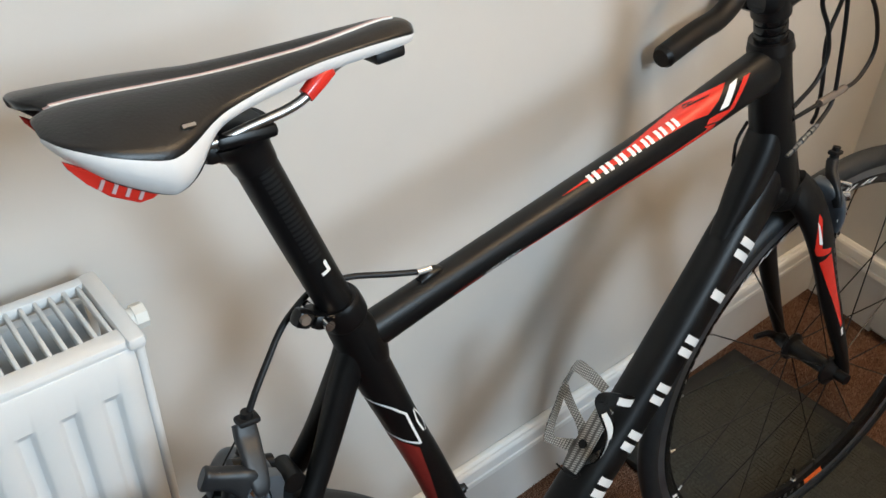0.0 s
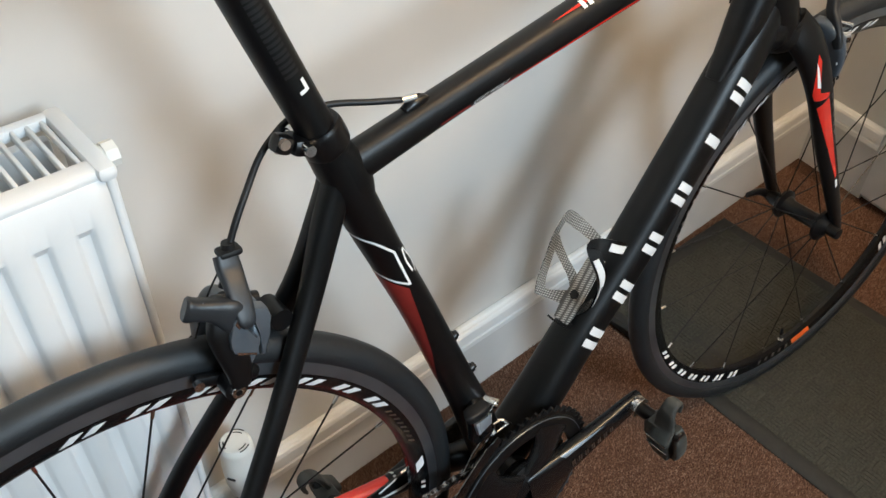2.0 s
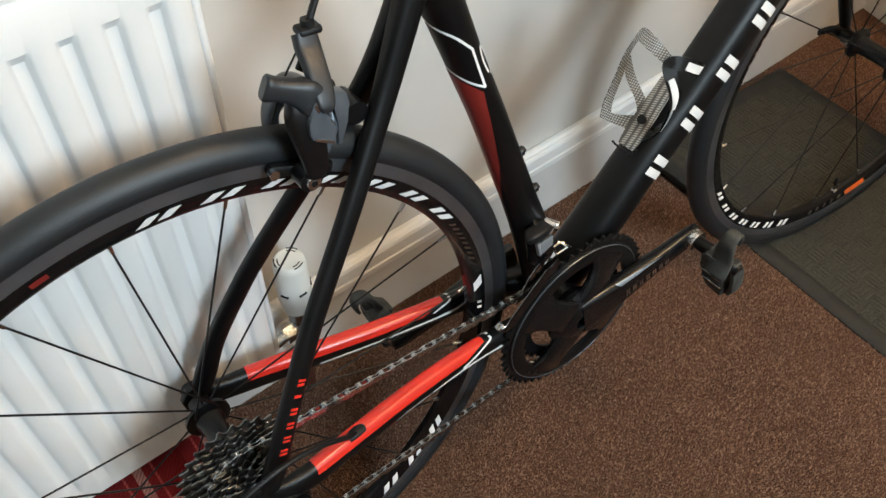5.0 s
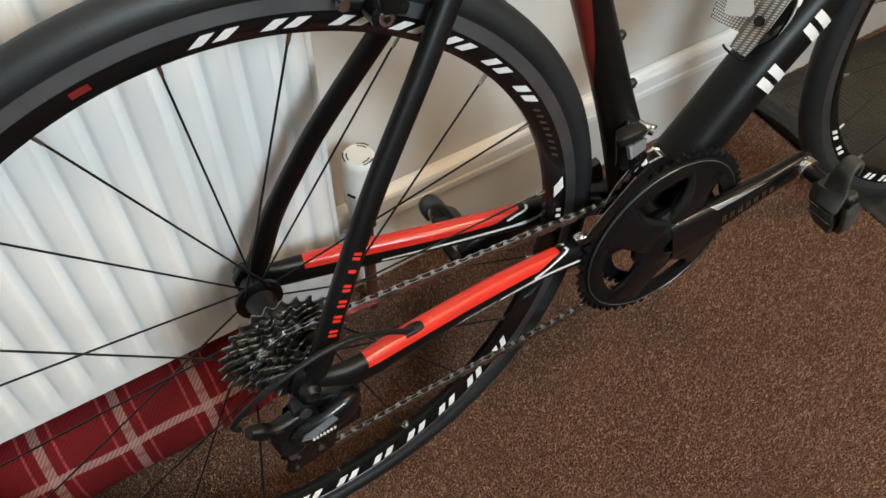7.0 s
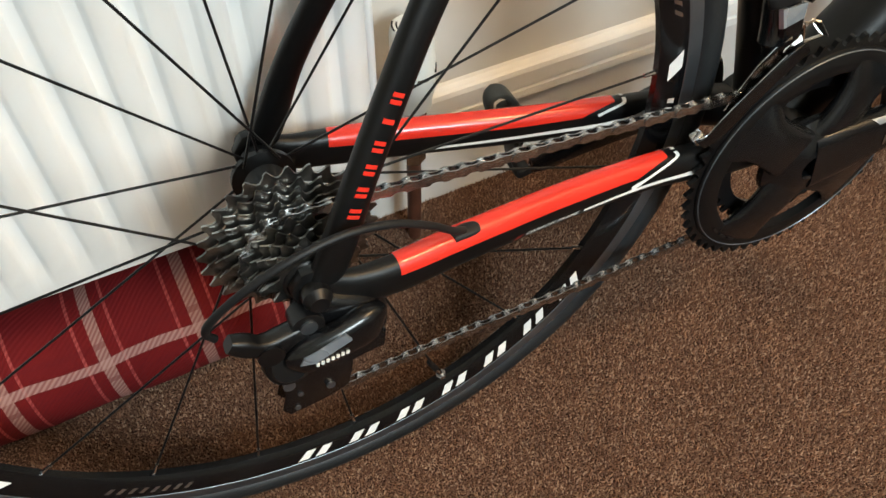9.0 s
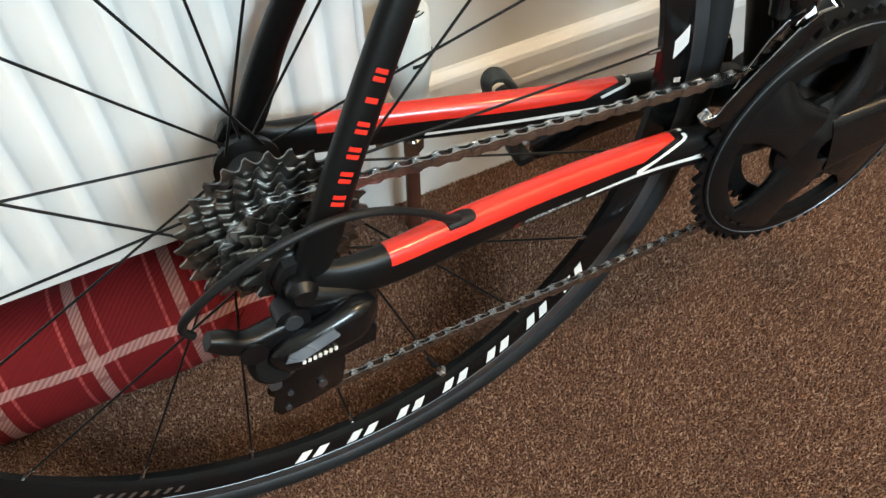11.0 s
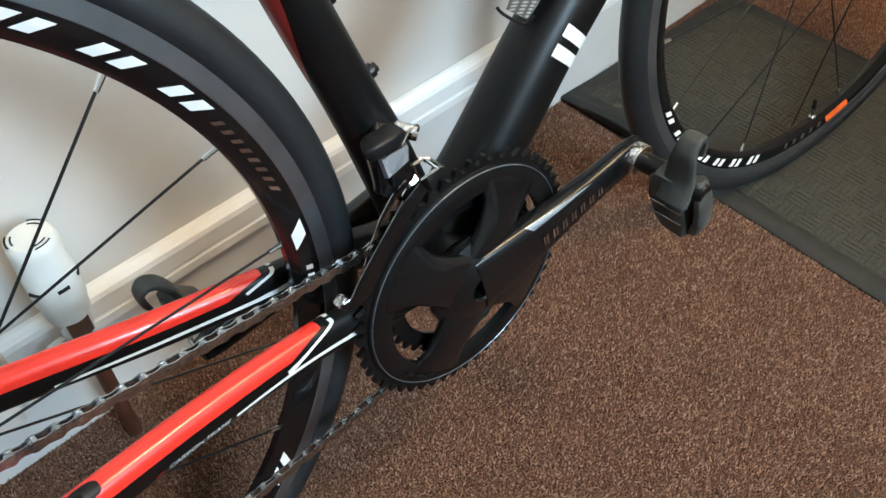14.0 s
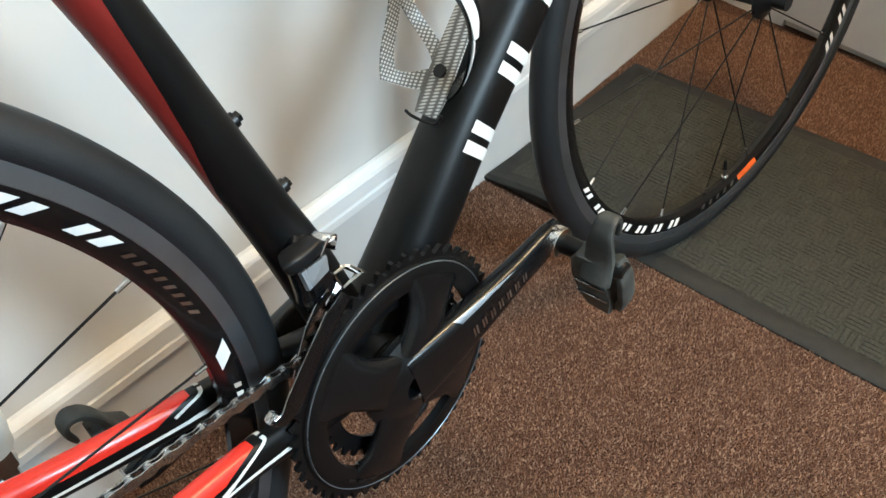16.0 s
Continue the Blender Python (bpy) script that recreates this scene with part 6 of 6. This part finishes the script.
for tube, s in ((T_STAY, 1), (T_STAYL, -1)):
    red = [(0.053, 62), (0.053, -70), (0.100, -74), (0.200, -74), (0.252, -70), (0.281, -20), (0.281, 20), (0.252, 70), (0.200, 74), (0.100, 74)]
    decal(tube, red, M_RED, "red_panel", "glossy red chainstay panel", 0.0006)
    for k in (-1, 1):
        ribbon(tube, [(0.290, k * 4), (0.288, k * 32), (0.276, k * 54), (0.266, k * 70)] if s < 0 else [(0.290, k * 4), (0.288, k * 32), (0.264, k * 76), (0.248, k * 92)], 0.0017, M_WHITE)
        far = 0.075 if s < 0 and k < 0 else 0.0
        ribbon(tube, [(0.205 - far, k * 106), (0.250 - 0.5 * far, k * 98), (0.312 - 0.3 * far, k * 92), (0.336 - 0.3 * far, k * 62), (0.345 - 0.3 * far, k * 30)], 0.0016, M_WHITE)
decal(T_STAY, [(0.1455, -102), (0.1505, -102), (0.1480, -114), (0.1430, -114)], M_DARKRED, "small_mark", "", 0.0006)
bm = text_mesh("CARBON FRAME", 0.0064, 0.2)
for v in bm.verts:
    v.co = (0.1525 + v.co.x, radians(-112) * 0.02 + v.co.y * 0.9, 0)
part("lettering", T_STAY.lay(bm, 0.0006), M_WHITE, FRAME, "small white printed words")
bm = Tube([(0.0950, -0.0632, -0.0035, 0.0032, 0.0042), (0.1030, -0.0602, -0.0045, 0.0042, 0.0060), (0.1140, -0.0581, -0.0060, 0.0040, 0.0060), (0.1220, -0.0571, -0.0075, 0.0024, 0.0036)]).mesh()
part("cable_grommet", bm, M_PLASTIC, bike)
bar_glyphs(T_SS, 0.0590, 0.0143, 6, 0.0085, -72, -104, M_RED, skip=(4,), lift=0.0005)

# fork blade
decal(T_FORK, [(0.048, -92), (0.060, -90), (0.100, -118), (0.112, -82), (0.118, -88), (0.108, -152), (0.098, -156)], M_RED, "red_panel", "", 0.0006, FORK)
decal(T_FORK, [(0.056, -106), (0.064, -104), (0.094, -112), (0.090, -126)], M_WHITE, "white_slash", "", 0.0009, FORK)
decal(T_FORK, [(0.120, -86), (0.122, -146), (0.210, -108), (0.278, -92), (0.275, -80), (0.200, -78)], M_RED, "red_panel", "", 0.0006, FORK)
bar_glyphs(T_FORK, 0.120, 0.0165, 6, 0.0100, -58, -72, M_RIM, parent=FORK)
decal(T_FORK, [(0.284, -80), (0.300, -84), (0.300, -96), (0.284, -94)], M_WHITE, "white_tip", "", 0.0006, FORK)


# ---- rim print ----
def rim_blocks(w, side, a0, pitch, n, r0, r1, mat, slant=0.0, share=0.62, bars=1):
    for k in range(n):
        bm = bmesh.new()
        for j in range(bars):
            lo = radians(a0 + pitch * (k + share * j / bars))
            hi = radians(a0 + pitch * (k + share * (j + (1.0 if bars == 1 else 0.60)) / bars))
            prev = None
            for step in range(5):
                r, sl = r0 + (r1 - r0) * step / 4, slant * step / 4
                # the rim wall slopes in below the brake track
                y = np.interp(r, (0.2868, 0.2915, 0.2975, 0.3020, 0.3170), (0.0030, 0.0062, 0.0086, 0.0100, 0.0098)) + 0.0006
                pair = [bm.verts.new((r * math.cos(a + sl), side * y, r * math.sin(a + sl))) for a in (lo, (lo + hi) / 2, hi)]
                if prev:
                    for q in (0, 1):
                        bm.faces.new((prev[q], prev[q + 1], pair[q + 1], pair[q]))
                prev = pair
        part("rim_lettering", bm, mat, w, smooth=False)


for side in (-1, 1):
    for base in (-94, 32, 158):
        rim_blocks(R_REAR, side, base, 9.15, 7, 0.2935, 0.3022, M_WHITE, -0.030, 0.66, 2)
    for base in (16, -127):
        rim_blocks(R_REAR, side, base, 1.8, 8, 0.2950, 0.2998, M_RAIL, -0.014, 0.40, 1)
    rim_blocks(R_REAR, side, 4.5, 6.5, 1, 0.2930, 0.3018, M_WHITE, 0.04, 0.45, 1)
    rim_blocks(R_REAR, side, -1.0, 1.6, 2, 0.2960, 0.3005, M_WHITE, 0.0, 0.5, 1)
    for base in (-152, -32, 88):
        rim_blocks(R_FRONT, side, base, 7.6, 7, 0.2935, 0.3022, M_WHITE, -0.030, 0.66, 2)
        rim_blocks(R_FRONT, side, base + 60, 3.2, 6, 0.2950, 0.2998, M_RAIL, -0.014, 0.34, 1)
rim_blocks(R_FRONT, -1, -76.5, 9.5, 1, 0.2940, 0.3022, M_ORANGE, 0.0, 0.85)
rim_blocks(R_REAR, -1, 103.5, 3.0, 1, 0.2960, 0.3020, M_DARKRED, 0.0, 0.85)
for w, a in ((R_FRONT, -80.0), (R_REAR, -66.0)):
    bm = bmesh.new()
    d2 = V(math.cos(radians(a)), 0, math.sin(radians(a)))
    cyl(bm, d2 * 0.2910, d2 * 0.2700, 0.0027, n=12)
    cyl(bm, d2 * 0.2880, d2 * 0.2850, 0.0050, n=6)
    valve = part("valve_stem", bm, M_CHROME, w)
    bm = bmesh.new()
    cyl(bm, d2 * 0.2720, d2 * 0.2560, 0.0032, 0.0024, n=12)
    part("valve_cap", bm, M_PLASTIC, valve)
# front axle
for s in (-1, 1):
    bm = bmesh.new()
    cyl(bm, (0, s * 0.044, 0), (0, s * 0.062, 0), 0.0085, n=20)
    part("axle_nut", bm, M_BLACK, R_FRONT)
part("quick_release", Tube([(0.0, 0.064, 0.0, 0.007, 0.005), (-0.018, 0.068, 0.010, 0.006, 0.004), (-0.045, 0.070, 0.012, 0.005, 0.003)]).mesh(), M_BLACK, R_FRONT)
